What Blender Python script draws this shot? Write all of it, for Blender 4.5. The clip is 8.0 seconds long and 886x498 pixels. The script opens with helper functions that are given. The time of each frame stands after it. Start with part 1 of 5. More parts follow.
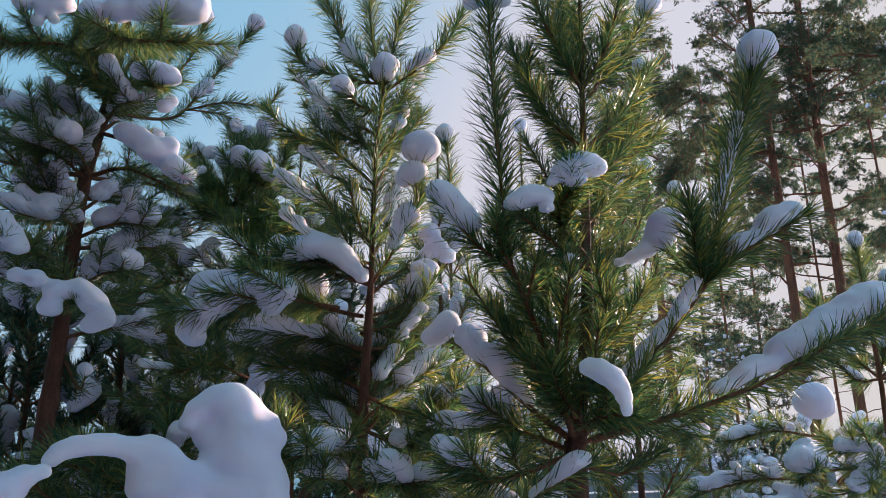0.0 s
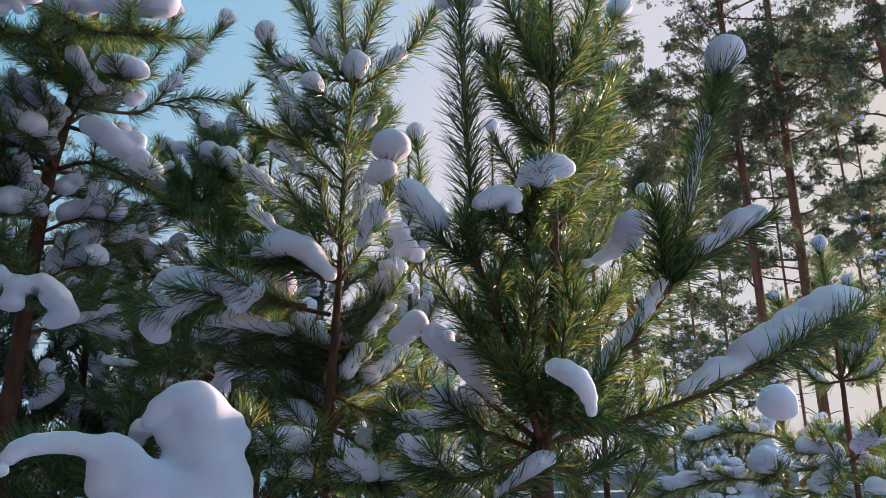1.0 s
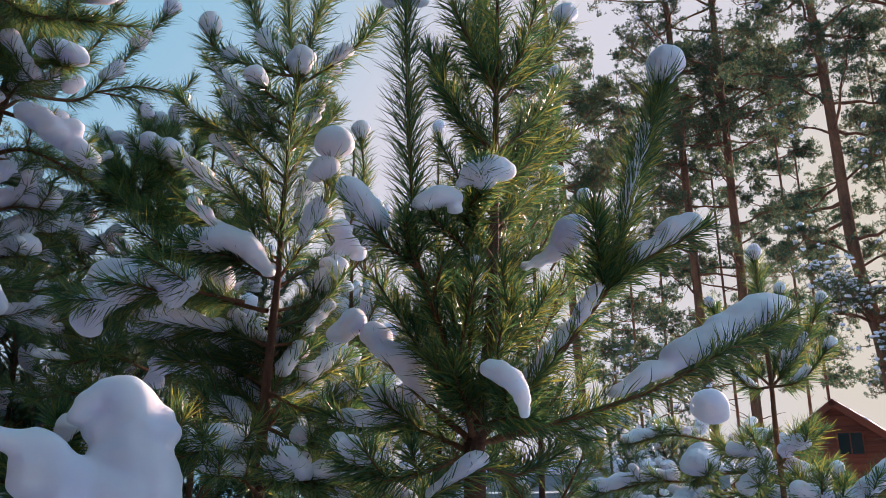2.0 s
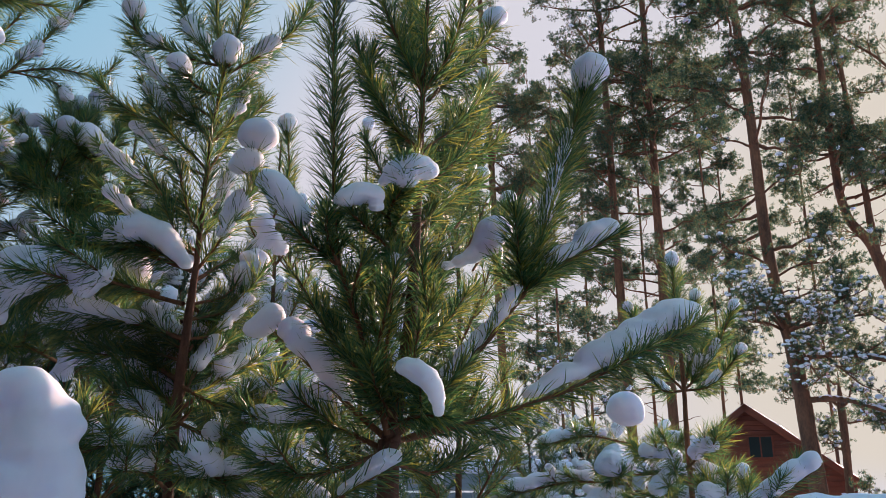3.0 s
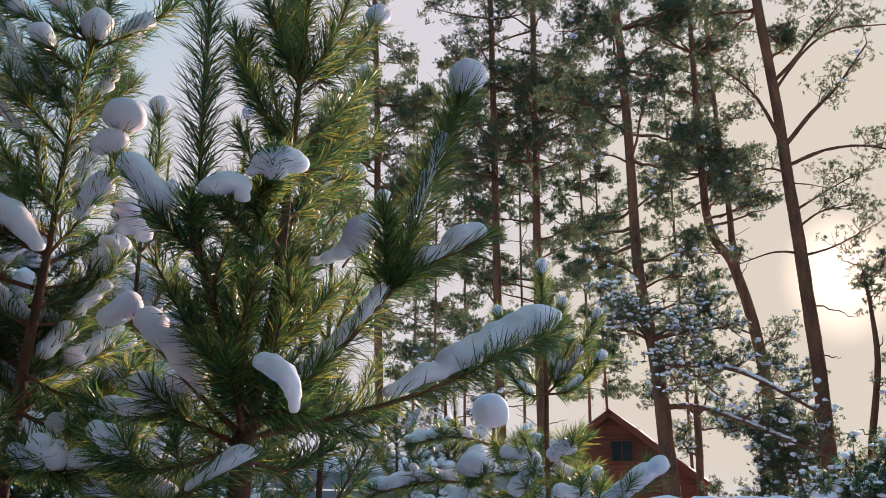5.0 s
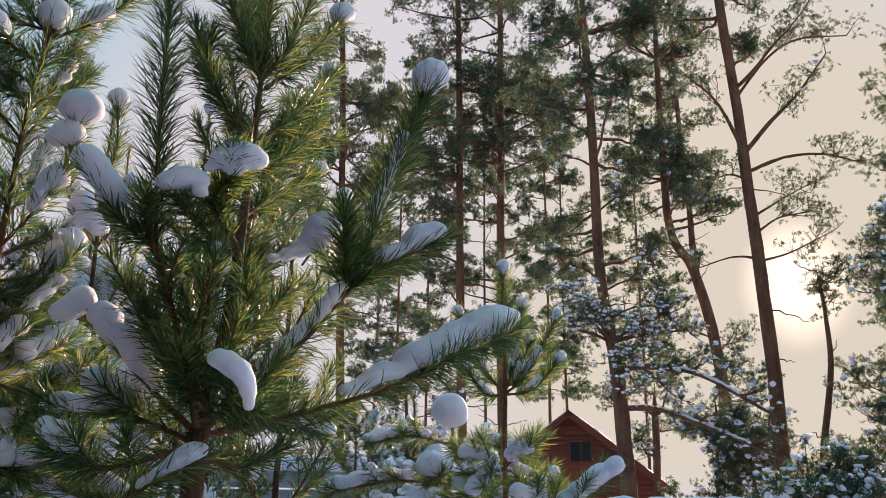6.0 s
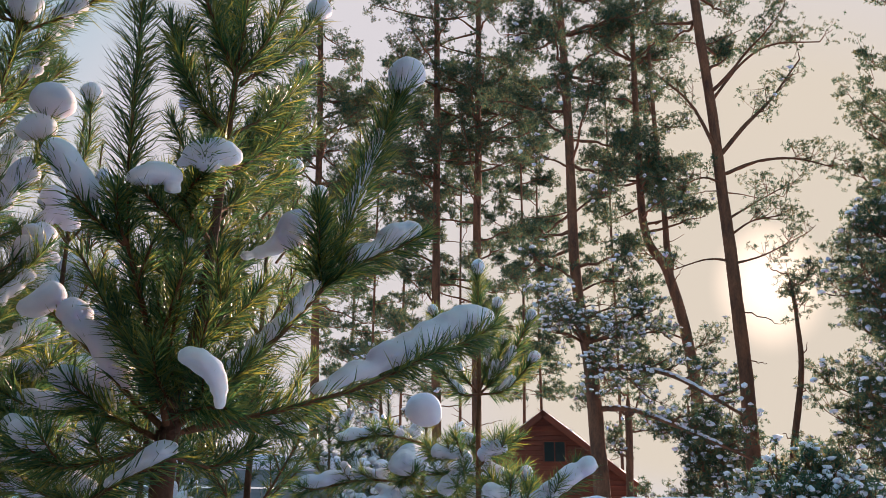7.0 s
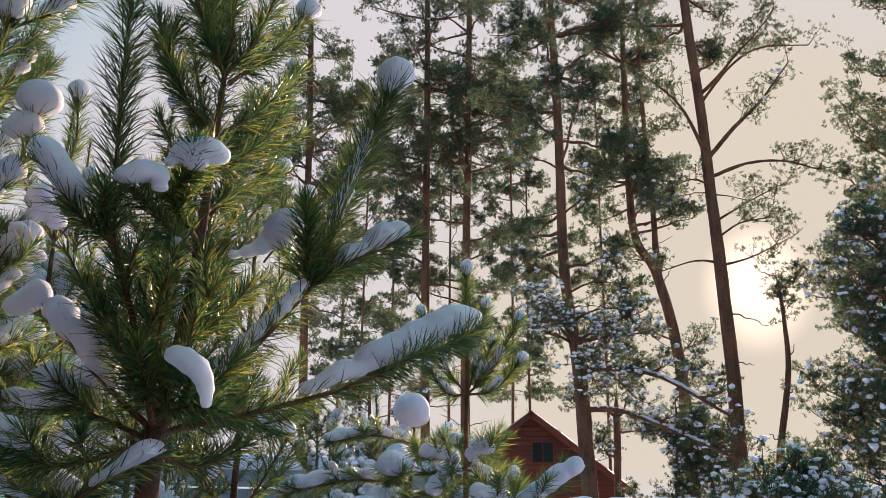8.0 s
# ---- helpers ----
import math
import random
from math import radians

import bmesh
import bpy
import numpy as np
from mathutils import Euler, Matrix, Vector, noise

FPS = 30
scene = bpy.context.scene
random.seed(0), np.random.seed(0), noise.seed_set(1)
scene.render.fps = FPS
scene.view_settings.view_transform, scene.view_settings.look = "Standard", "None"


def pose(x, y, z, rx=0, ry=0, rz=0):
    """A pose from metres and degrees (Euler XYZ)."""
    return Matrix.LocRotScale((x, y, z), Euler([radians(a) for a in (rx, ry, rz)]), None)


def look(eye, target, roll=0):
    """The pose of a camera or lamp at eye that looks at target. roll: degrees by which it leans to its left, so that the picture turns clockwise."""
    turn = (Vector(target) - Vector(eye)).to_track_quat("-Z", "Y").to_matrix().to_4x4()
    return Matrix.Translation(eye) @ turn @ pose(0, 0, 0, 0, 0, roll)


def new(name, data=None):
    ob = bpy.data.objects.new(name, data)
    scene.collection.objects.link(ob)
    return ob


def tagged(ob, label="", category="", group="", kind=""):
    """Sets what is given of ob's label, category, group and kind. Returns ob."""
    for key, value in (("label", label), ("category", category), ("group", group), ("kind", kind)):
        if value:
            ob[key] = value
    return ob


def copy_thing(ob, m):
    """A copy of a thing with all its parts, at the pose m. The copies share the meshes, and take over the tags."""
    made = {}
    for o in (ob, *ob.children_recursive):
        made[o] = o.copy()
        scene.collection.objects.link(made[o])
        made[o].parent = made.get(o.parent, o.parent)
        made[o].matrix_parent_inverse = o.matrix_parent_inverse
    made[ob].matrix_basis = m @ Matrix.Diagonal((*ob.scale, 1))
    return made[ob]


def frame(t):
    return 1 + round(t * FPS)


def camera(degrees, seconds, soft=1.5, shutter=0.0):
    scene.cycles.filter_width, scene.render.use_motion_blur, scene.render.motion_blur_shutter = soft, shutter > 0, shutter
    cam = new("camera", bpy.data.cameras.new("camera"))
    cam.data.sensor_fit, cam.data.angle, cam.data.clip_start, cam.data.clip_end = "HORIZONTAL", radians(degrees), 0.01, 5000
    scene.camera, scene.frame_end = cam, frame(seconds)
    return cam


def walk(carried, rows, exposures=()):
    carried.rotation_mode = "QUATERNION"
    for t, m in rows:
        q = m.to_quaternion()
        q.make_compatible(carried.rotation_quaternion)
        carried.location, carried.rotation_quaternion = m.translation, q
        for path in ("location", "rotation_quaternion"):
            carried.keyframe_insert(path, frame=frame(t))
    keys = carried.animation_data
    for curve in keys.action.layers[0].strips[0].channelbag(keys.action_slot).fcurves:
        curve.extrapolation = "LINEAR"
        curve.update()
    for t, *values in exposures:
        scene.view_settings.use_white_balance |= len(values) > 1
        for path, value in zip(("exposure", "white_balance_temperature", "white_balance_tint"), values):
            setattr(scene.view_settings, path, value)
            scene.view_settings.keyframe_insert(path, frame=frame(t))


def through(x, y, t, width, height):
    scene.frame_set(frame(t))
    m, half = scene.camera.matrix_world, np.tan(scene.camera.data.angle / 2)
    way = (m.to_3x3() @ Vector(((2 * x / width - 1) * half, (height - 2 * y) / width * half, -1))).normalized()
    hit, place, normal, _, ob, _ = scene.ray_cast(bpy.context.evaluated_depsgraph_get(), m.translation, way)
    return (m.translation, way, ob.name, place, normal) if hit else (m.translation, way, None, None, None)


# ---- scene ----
EXPO, KELVIN, TINT, SUN = 0.66, 6450, 35, 5.0
BLUE, PALE, CREAM, CORE = (0.140, 0.347, 0.425), (0.390, 0.448, 0.446), (0.412, 0.434, 0.342), (1.1, 1.0, 0.74)
# camera
cam = camera(54.8, 8.0, soft=0.9)
PATH = [
    (0.0, (0.142, -0.151, 1.755), (0.021, 1.756, 2.345), -1.1),
    (0.5, (0.145, -0.149, 1.755), (0.046, 1.760, 2.344), -1.05),
    (1.0, (0.150, -0.148, 1.756), (0.095, 1.763, 2.343), -1.0),
    (1.5, (0.157, -0.148, 1.756), (0.156, 1.765, 2.342), -0.8),
    (3.0, (0.185, -0.151, 1.753), (0.419, 1.749, 2.335), -0.2),
    (3.5, (0.194, -0.151, 1.754), (0.505, 1.737, 2.334), 0.0),
    (4.0, (0.203, -0.154, 1.752), (0.591, 1.720, 2.332), 0.2),
    (4.5, (0.211, -0.154, 1.752), (0.660, 1.706, 2.332), 0.3),
    (5.0, (0.218, -0.158, 1.752), (0.721, 1.689, 2.332), 0.4),
    (6.5, (0.230, -0.164, 1.750), (0.843, 1.649, 2.330), 0.7),
    (7.0, (0.232, -0.163, 1.750), (0.868, 1.642, 2.330), 0.72),
    (7.5, (0.234, -0.165, 1.750), (0.883, 1.635, 2.330), 0.78),
    (8.0, (0.235, -0.166, 1.749), (0.894, 1.631, 2.330), 0.8),
]
walk(cam, [(t, look(eye, aim, roll)) for t, eye, aim, roll in PATH], exposures=[(0.0, EXPO, KELVIN, TINT), (8.0, EXPO, KELVIN + 550, TINT)])

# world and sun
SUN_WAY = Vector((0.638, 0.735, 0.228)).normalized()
world = bpy.data.worlds.new("winter_sky")
scene.world = world
world.use_nodes = True
wn = world.node_tree
wn.nodes.clear()
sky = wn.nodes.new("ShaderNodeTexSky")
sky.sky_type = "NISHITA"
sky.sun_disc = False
sky.sun_elevation = math.asin(SUN_WAY.z) + radians(4.2)  # raised 4.2 degrees above the lamp's sun, since the sky's glow sits too low
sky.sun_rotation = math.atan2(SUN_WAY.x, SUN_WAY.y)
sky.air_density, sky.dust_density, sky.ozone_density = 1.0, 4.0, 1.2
level = wn.nodes.new("ShaderNodeRGBToBW")
wn.links.new(sky.outputs[0], level.inputs[0])


def sky_band(low, high):
    """How far the sky's own brightness has risen from low to high."""
    m = wn.nodes.new("ShaderNodeMapRange")
    m.interpolation_type = "SMOOTHSTEP"
    m.inputs["From Min"].default_value, m.inputs["From Max"].default_value = low, high
    wn.links.new(level.outputs[0], m.inputs["Value"])
    return m.outputs["Result"]


haze = wn.nodes.new("ShaderNodeMixRGB")  # clear blue sky passing into pale frost haze
haze.inputs[1].default_value, haze.inputs[2].default_value = (*BLUE, 1), (*PALE, 1)
wn.links.new(sky_band(1.7, 4.4), haze.inputs[0])
warm = wn.nodes.new("ShaderNodeMixRGB")  # the haze turns creamy towards the sun
warm.inputs[2].default_value = (*CREAM, 1)
wn.links.new(sky_band(5.0, 36.0), warm.inputs[0])
wn.links.new(haze.outputs[0], warm.inputs[1])
core = wn.nodes.new("ShaderNodeMixRGB")  # the glow close round the sun
core.inputs[2].default_value = (*CORE, 1)
wn.links.new(sky_band(66.0, 74.5), core.inputs[0])
wn.links.new(warm.outputs[0], core.inputs[1])
wbg = wn.nodes.new("ShaderNodeBackground")
wout = wn.nodes.new("ShaderNodeOutputWorld")
wn.links.new(core.outputs[0], wbg.inputs["Color"])
wn.links.new(wbg.outputs[0], wout.inputs[0])
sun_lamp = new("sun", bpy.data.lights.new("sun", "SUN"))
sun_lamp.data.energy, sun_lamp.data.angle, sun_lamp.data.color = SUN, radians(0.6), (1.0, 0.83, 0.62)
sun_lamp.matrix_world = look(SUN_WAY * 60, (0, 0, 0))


# materials
def material(name):
    m = bpy.data.materials.new(name)
    m.use_nodes = True
    nt = m.node_tree
    nt.nodes.clear()
    out = nt.nodes.new("ShaderNodeOutputMaterial")
    return m, nt, out


def node(nt, kind, **values):
    n = nt.nodes.new(kind)
    for key, value in values.items():
        n.inputs[key].default_value = value
    return n


def ramp(nt, source, stops):
    r = nt.nodes.new("ShaderNodeValToRGB")
    while len(r.color_ramp.elements) < len(stops):
        r.color_ramp.elements.new(0.5)
    for el, (at, c) in zip(r.color_ramp.elements, stops):
        el.position, el.color = at, (*c, 1)
    nt.links.new(source, r.inputs[0])
    return r.outputs[0]


def noise_tex(nt, scale, detail=4.0, rough=0.55, squash=(1, 1, 1)):
    co = nt.nodes.new("ShaderNodeTexCoord")
    mp = nt.nodes.new("ShaderNodeMapping")
    mp.inputs["Scale"].default_value = squash
    nt.links.new(co.outputs["Object"], mp.inputs["Vector"])
    n = node(nt, "ShaderNodeTexNoise", Scale=scale, Detail=detail, Roughness=rough)
    nt.links.new(mp.outputs[0], n.inputs["Vector"])
    return n


def bumped(nt, height, strength, distance):
    b = node(nt, "ShaderNodeBump", Strength=strength, Distance=distance)
    nt.links.new(height, b.inputs["Height"])
    return b.outputs[0]


def needle_material(name, dark, mid, light, through, rough=0.32, shine=0.48, glow=3.8):
    m, nt, out = material(name)
    geo = nt.nodes.new("ShaderNodeNewGeometry")
    col = ramp(nt, geo.outputs["Random Per Island"], [(0.0, dark), (0.55, mid), (1.0, light)])
    p = node(nt, "ShaderNodeBsdfPrincipled", Roughness=rough)
    p.inputs["Specular IOR Level"].default_value = shine
    nt.links.new(col, p.inputs["Base Color"])
    hue = node(nt, "ShaderNodeHueSaturation", Hue=0.452, Saturation=1.24, Value=glow)
    nt.links.new(col, hue.inputs["Color"])
    tr = nt.nodes.new("ShaderNodeBsdfTranslucent")
    nt.links.new(hue.outputs[0], tr.inputs["Color"])
    mix = node(nt, "ShaderNodeMixShader", Fac=through)
    nt.links.new(p.outputs[0], mix.inputs[1])
    nt.links.new(tr.outputs[0], mix.inputs[2])
    nt.links.new(mix.outputs[0], out.inputs[0])
    return m


def snow_material(name, grain):
    m, nt, out = material(name)
    big = noise_tex(nt, 9.0, 3.0)
    fine = noise_tex(nt, grain, 3.0, 0.7)
    col = ramp(nt, big.outputs[0], [(0.3, (0.79, 0.76, 0.91)), (0.7, (0.87, 0.84, 0.96))])
    p = node(nt, "ShaderNodeBsdfPrincipled", Roughness=0.62)
    p.inputs["Specular IOR Level"].default_value = 0.25
    p.inputs["Subsurface Weight"].default_value = 1.0
    p.inputs["Subsurface Radius"].default_value = (0.75, 0.9, 1.0)
    p.inputs["Subsurface Scale"].default_value = 0.04
    nt.links.new(col, p.inputs["Base Color"])
    nt.links.new(bumped(nt, fine.outputs[0], 0.5, 0.005), p.inputs["Normal"])
    nt.links.new(p.outputs[0], out.inputs[0])
    return m


def bark_material(name, low, high, scale, depth):
    m, nt, out = material(name)
    n1 = noise_tex(nt, scale, 5.0, 0.6, (1, 1, 0.3))
    n2 = noise_tex(nt, scale * 6, 4.0, 0.65, (1, 1, 0.45))
    col = ramp(nt, n1.outputs[0], [(0.3, low), (0.7, high)])
    mixc = nt.nodes.new("ShaderNodeMixRGB")
    mixc.blend_type = "MULTIPLY"
    mixc.inputs[0].default_value = 0.6
    nt.links.new(col, mixc.inputs[1])
    nt.links.new(ramp(nt, n2.outputs[0], [(0.3, (0.45, 0.42, 0.4)), (0.65, (1, 1, 1))]), mixc.inputs[2])
    p = node(nt, "ShaderNodeBsdfPrincipled", Roughness=0.85)
    p.inputs["Specular IOR Level"].default_value = 0.2
    nt.links.new(mixc.outputs[0], p.inputs["Base Color"])
    nt.links.new(bumped(nt, n2.outputs[0], 0.8, depth), p.inputs["Normal"])
    nt.links.new(p.outputs[0], out.inputs[0])
    return m


def board_material(name, low, high):
    m, nt, out = material(name)
    n1 = noise_tex(nt, 4.0, 5.0, 0.6, (0.25, 3, 3))
    info = nt.nodes.new("ShaderNodeObjectInfo")
    col = ramp(nt, n1.outputs[0], [(0.25, low), (0.75, high)])
    hue = node(nt, "ShaderNodeHueSaturation")
    val = nt.nodes.new("ShaderNodeMapRange")
    val.inputs["To Min"].default_value, val.inputs["To Max"].default_value = 0.8, 1.15
    nt.links.new(info.outputs["Random"], val.inputs["Value"])
    nt.links.new(val.outputs[0], hue.inputs["Value"])
    nt.links.new(col, hue.inputs["Color"])
    p = node(nt, "ShaderNodeBsdfPrincipled", Roughness=0.7)
    nt.links.new(hue.outputs[0], p.inputs["Base Color"])
    nt.links.new(bumped(nt, n1.outputs[0], 0.4, 0.003), p.inputs["Normal"])
    nt.links.new(p.outputs[0], out.inputs[0])
    return m


NEEDLE = needle_material("pine_needle", (0.011, 0.027, 0.019), (0.025, 0.052, 0.026), (0.080, 0.090, 0.028), 0.50, glow=5.4)
NEEDLE_FAR = needle_material("far_pine_needle", (0.012, 0.028, 0.026), (0.024, 0.043, 0.034), (0.080, 0.076, 0.034), 0.48, 0.6, 0.15, 5.4)
SNOW_MAT = snow_material("settled_snow", 420.0)
SNOW_FAR = snow_material("far_snow", 60.0)
TWIG = bark_material("twig_bark", (0.12, 0.050, 0.026), (0.28, 0.125, 0.065), 45.0, 0.002)
BARK = bark_material("young_bark", (0.075, 0.034, 0.022), (0.18, 0.080, 0.050), 30.0, 0.003)
BARK_TALL = bark_material("tall_pine_bark", (0.090, 0.045, 0.032), (0.30, 0.125, 0.068), 5.0, 0.02)
BOARD_RED = board_material("red_brown_boards", (0.125, 0.023, 0.010), (0.25, 0.050, 0.017))
BOARD_GREY = board_material("grey_boards", (0.16, 0.18, 0.21), (0.26, 0.28, 0.31))


# mesh tools
rng = np.random.default_rng(7)


def mesh_of(name, verts, faces, smooth=True):
    """A mesh from an array of places and an array of faces with one count of corners."""
    verts, faces = np.asarray(verts, np.float32), np.asarray(faces, np.int32)
    me = bpy.data.meshes.new(name)
    k = faces.shape[1]
    me.vertices.add(len(verts))
    me.vertices.foreach_set("co", verts.ravel())
    me.loops.add(faces.size)
    me.loops.foreach_set("vertex_index", faces.ravel())
    me.polygons.add(len(faces))
    me.polygons.foreach_set("loop_start", np.arange(0, faces.size, k, dtype=np.int32))
    me.polygons.foreach_set("use_smooth", np.full(len(faces), smooth))
    me.update(calc_edges=True)
    return me


def part(name, me, mat, parent, label="", kind=""):
    ob = new(name, me)
    me.materials.append(mat)
    ob.parent = parent
    base = parent
    while base.parent:
        base = base.parent
    ob.matrix_parent_inverse = base.matrix_basis.inverted() if parent == base else Matrix()
    return tagged(ob, label, "", "", kind)


def bm_mesh(name, bm, smooth=False):
    me = bpy.data.meshes.new(name)
    bm.to_mesh(me)
    bm.free()
    if smooth:
        me.polygons.foreach_set("use_smooth", np.full(len(me.polygons), True))
    return me


def thing(name, place, label, category, group=""):
    ob = new(name)
    ob.empty_display_size = 0.1
    ob.matrix_basis = Matrix.Translation(place)
    return tagged(ob, label, category, group)


def arc(*pts, n=24, wobble=0.0):
    """A smooth line through the places given."""
    p = [np.array(q, float) for q in pts]
    if len(p) == 2:
        p.insert(1, (p[0] + p[1]) / 2)
    p = [2 * p[0] - p[1]] + p + [2 * p[-1] - p[-2]]
    out = []
    legs = len(p) - 3
    for i in range(legs):
        a, b, c, d = p[i:i + 4]
        m = max(3, n // legs)
        for u in np.linspace(0, 1, m, endpoint=(i == legs - 1)):
            out.append(0.5 * (2 * b + (c - a) * u + (2 * a - 5 * b + 4 * c - d) * u * u + (3 * b - a - 3 * c + d) * u ** 3))
    out = np.array(out)
    if wobble:
        s = np.linspace(0, 1, len(out))
        for k in (2.0, 4.3, 9.1):
            out += (rng.normal(size=3) * wobble / k)[None] * np.sin(k * 3.14 * s + rng.uniform(0, 6))[:, None] * np.minimum(1, 6 * s)[:, None]
    return out


def grown(a, way, length, lift, n=10):
    """A shoot from a, setting out along way and turning upwards by lift."""
    a, way = np.array(a, float), np.array(way, float)
    way = way / np.linalg.norm(way)
    out, step = [a], length / (n - 1)
    for i in range(n - 1):
        way = way + np.array([0, 0, lift / (n - 1)])
        way = way / np.linalg.norm(way)
        out.append(out[-1] + way * step)
    return np.array(out)


def tangents(pts):
    t = np.gradient(pts, axis=0)
    return t / (np.linalg.norm(t, axis=1, keepdims=True) + 1e-9)


def side_axes(t):
    ref = np.where(np.abs(t[:, 2:3]) > 0.9, np.array([[1.0, 0.1, 0]]), np.array([[0.05, 0.02, 1.0]]))
    a = np.cross(t, ref)
    a /= np.linalg.norm(a, axis=1, keepdims=True)
    return a, np.cross(t, a)


def tube(pts, r0, r1, sides=8, rough=0.06):
    """Corners and quads of a tapered stem along pts."""
    t = tangents(pts)
    a, b = side_axes(t)
    for i in range(1, len(a)):
        if (a[i] * a[i - 1]).sum() < 0:
            a[i], b[i] = -a[i], -b[i]
    n = len(pts)
    r = np.linspace(r0, r1, n)[:, None] * (1 + rough * rng.normal(size=(n, sides)))
    ang = np.linspace(0, 2 * np.pi, sides, endpoint=False)
    v = pts[:, None] + r[..., None] * (a[:, None] * np.cos(ang)[None, :, None] + b[:, None] * np.sin(ang)[None, :, None])
    i, j = np.meshgrid(np.arange(n - 1), np.arange(sides), indexing="ij")
    k = (j + 1) % sides
    f = np.stack([i * sides + j, i * sides + k, (i + 1) * sides + k, (i + 1) * sides + j], -1).reshape(-1, 4)
    return v.reshape(-1, 3), f


def joined(pieces):
    vs, fs, off = [], [], 0
    for v, f in pieces:
        vs.append(v)
        fs.append(np.asarray(f) + off)
        off += len(v)
    return np.concatenate(vs), np.concatenate(fs)


def spikes(root, way, length, width, bend=0.0):
    """Tapered needle blades; with bend they have a knee, without they are single slivers."""
    n = len(root)
    a, b = side_axes(way)
    spin = rng.uniform(0, 6.28, n)[:, None]
    a, b = a * np.cos(spin) + b * np.sin(spin), b * np.cos(spin) - a * np.sin(spin)
    w = np.broadcast_to(np.asarray(width, float), (n,))[:, None]
    ln = np.asarray(length)[:, None]
    if bend <= 0:
        v = np.stack([root + a * w, root - a * w, root + way * ln], 1)
        return v.reshape(-1, 3), np.arange(3 * n).reshape(-1, 3)
    side = (a * rng.normal(size=(n, 1)) + b * rng.normal(size=(n, 1))) * bend
    mid = root + (way + side * 0.2) * ln * 0.55
    tip = root + (way + side) * ln
    v = np.stack([root + a * w * 0.8, root - a * w * 0.8, mid + a * w, mid - a * w, tip], 1)
    f0 = np.array([[0, 1, 3], [0, 3, 2], [2, 3, 4]])
    return v.reshape(-1, 3), (np.arange(n)[:, None, None] * 5 + f0[None]).reshape(-1, 3)


def brush(pts, per_metre, length, width, s0=0.05, spread=(30, 60), fine=True, tip_tuft=14, cover=()):
    """The needles that clothe a shoot, pointing forward and out, closing to a tuft at the tip."""
    seg = np.linalg.norm(np.diff(pts, axis=0), axis=1)
    cum = np.r_[0, np.cumsum(seg)]
    n = max(6, int(cum[-1] * (1 - s0) * per_metre * 0.9))
    s = np.r_[rng.uniform(s0, 1, n), np.full(tip_tuft, 0.995)]
    d = s * cum[-1]
    root = np.stack([np.interp(d, cum, pts[:, k]) for k in range(3)], 1)
    tg = tangents(pts)
    t = np.stack([np.interp(d, cum, tg[:, k]) for k in range(3)], 1)
    t /= np.linalg.norm(t, axis=1, keepdims=True)
    a, b = side_axes(t)
    az = rng.uniform(0, 6.283, len(s))[:, None]
    out = a * np.cos(az) + b * np.sin(az)
    lean = np.radians(rng.uniform(*spread, len(s)))
    near_tip = np.clip((s - 0.85) / 0.15, 0, 1)
    lean = lean * (1 - 0.55 * near_tip * rng.uniform(0.4, 1.4, len(s)))
    way = t * np.cos(lean)[:, None] + out * np.sin(lean)[:, None]
    way += rng.normal(size=way.shape) * 0.09
    way /= np.linalg.norm(way, axis=1, keepdims=True)
    ln = length * rng.uniform(0.7, 1.15, len(s)) * (1 - 0.15 * near_tip)
    keep = np.ones(len(s), bool)
    for c0, c1, ra, rb in cover:  # needles pressed down under lying snow
        heavy = (ra + rb) / 2 > 0.0225
        up = (way[:, 2] > (-0.12 if heavy else 0.15)) & ((way[:, 1] > -0.4) | (rng.random(len(s)) < 0.45))
        keep &= ~((s > c0 - 0.06) & (s < c1 + 0.01) & up & (np.abs(t[:, 2]) < 0.8) & (rng.random(len(s)) < (0.93 if heavy else 0.45)))
    root, way, ln, s = root[keep], way[keep], ln[keep], s[keep]
    return spikes(root, way, ln, width * rng.uniform(0.8, 1.2, len(s)), 0.12 if fine else 0.0)


def waves(p, size, seed, terms=7):
    """Smooth lumps of about that size, between -1 and 1."""
    g = np.random.default_rng(seed)
    out = np.zeros(p.shape[:-1])
    for _ in range(terms):
        k = g.normal(size=3)
        k = k / np.linalg.norm(k) * (2 * np.pi / size) * g.uniform(0.6, 1.5)
        out += np.sin(p @ k + g.uniform(0, 6.28))
    return out / terms ** 0.5 / 1.4


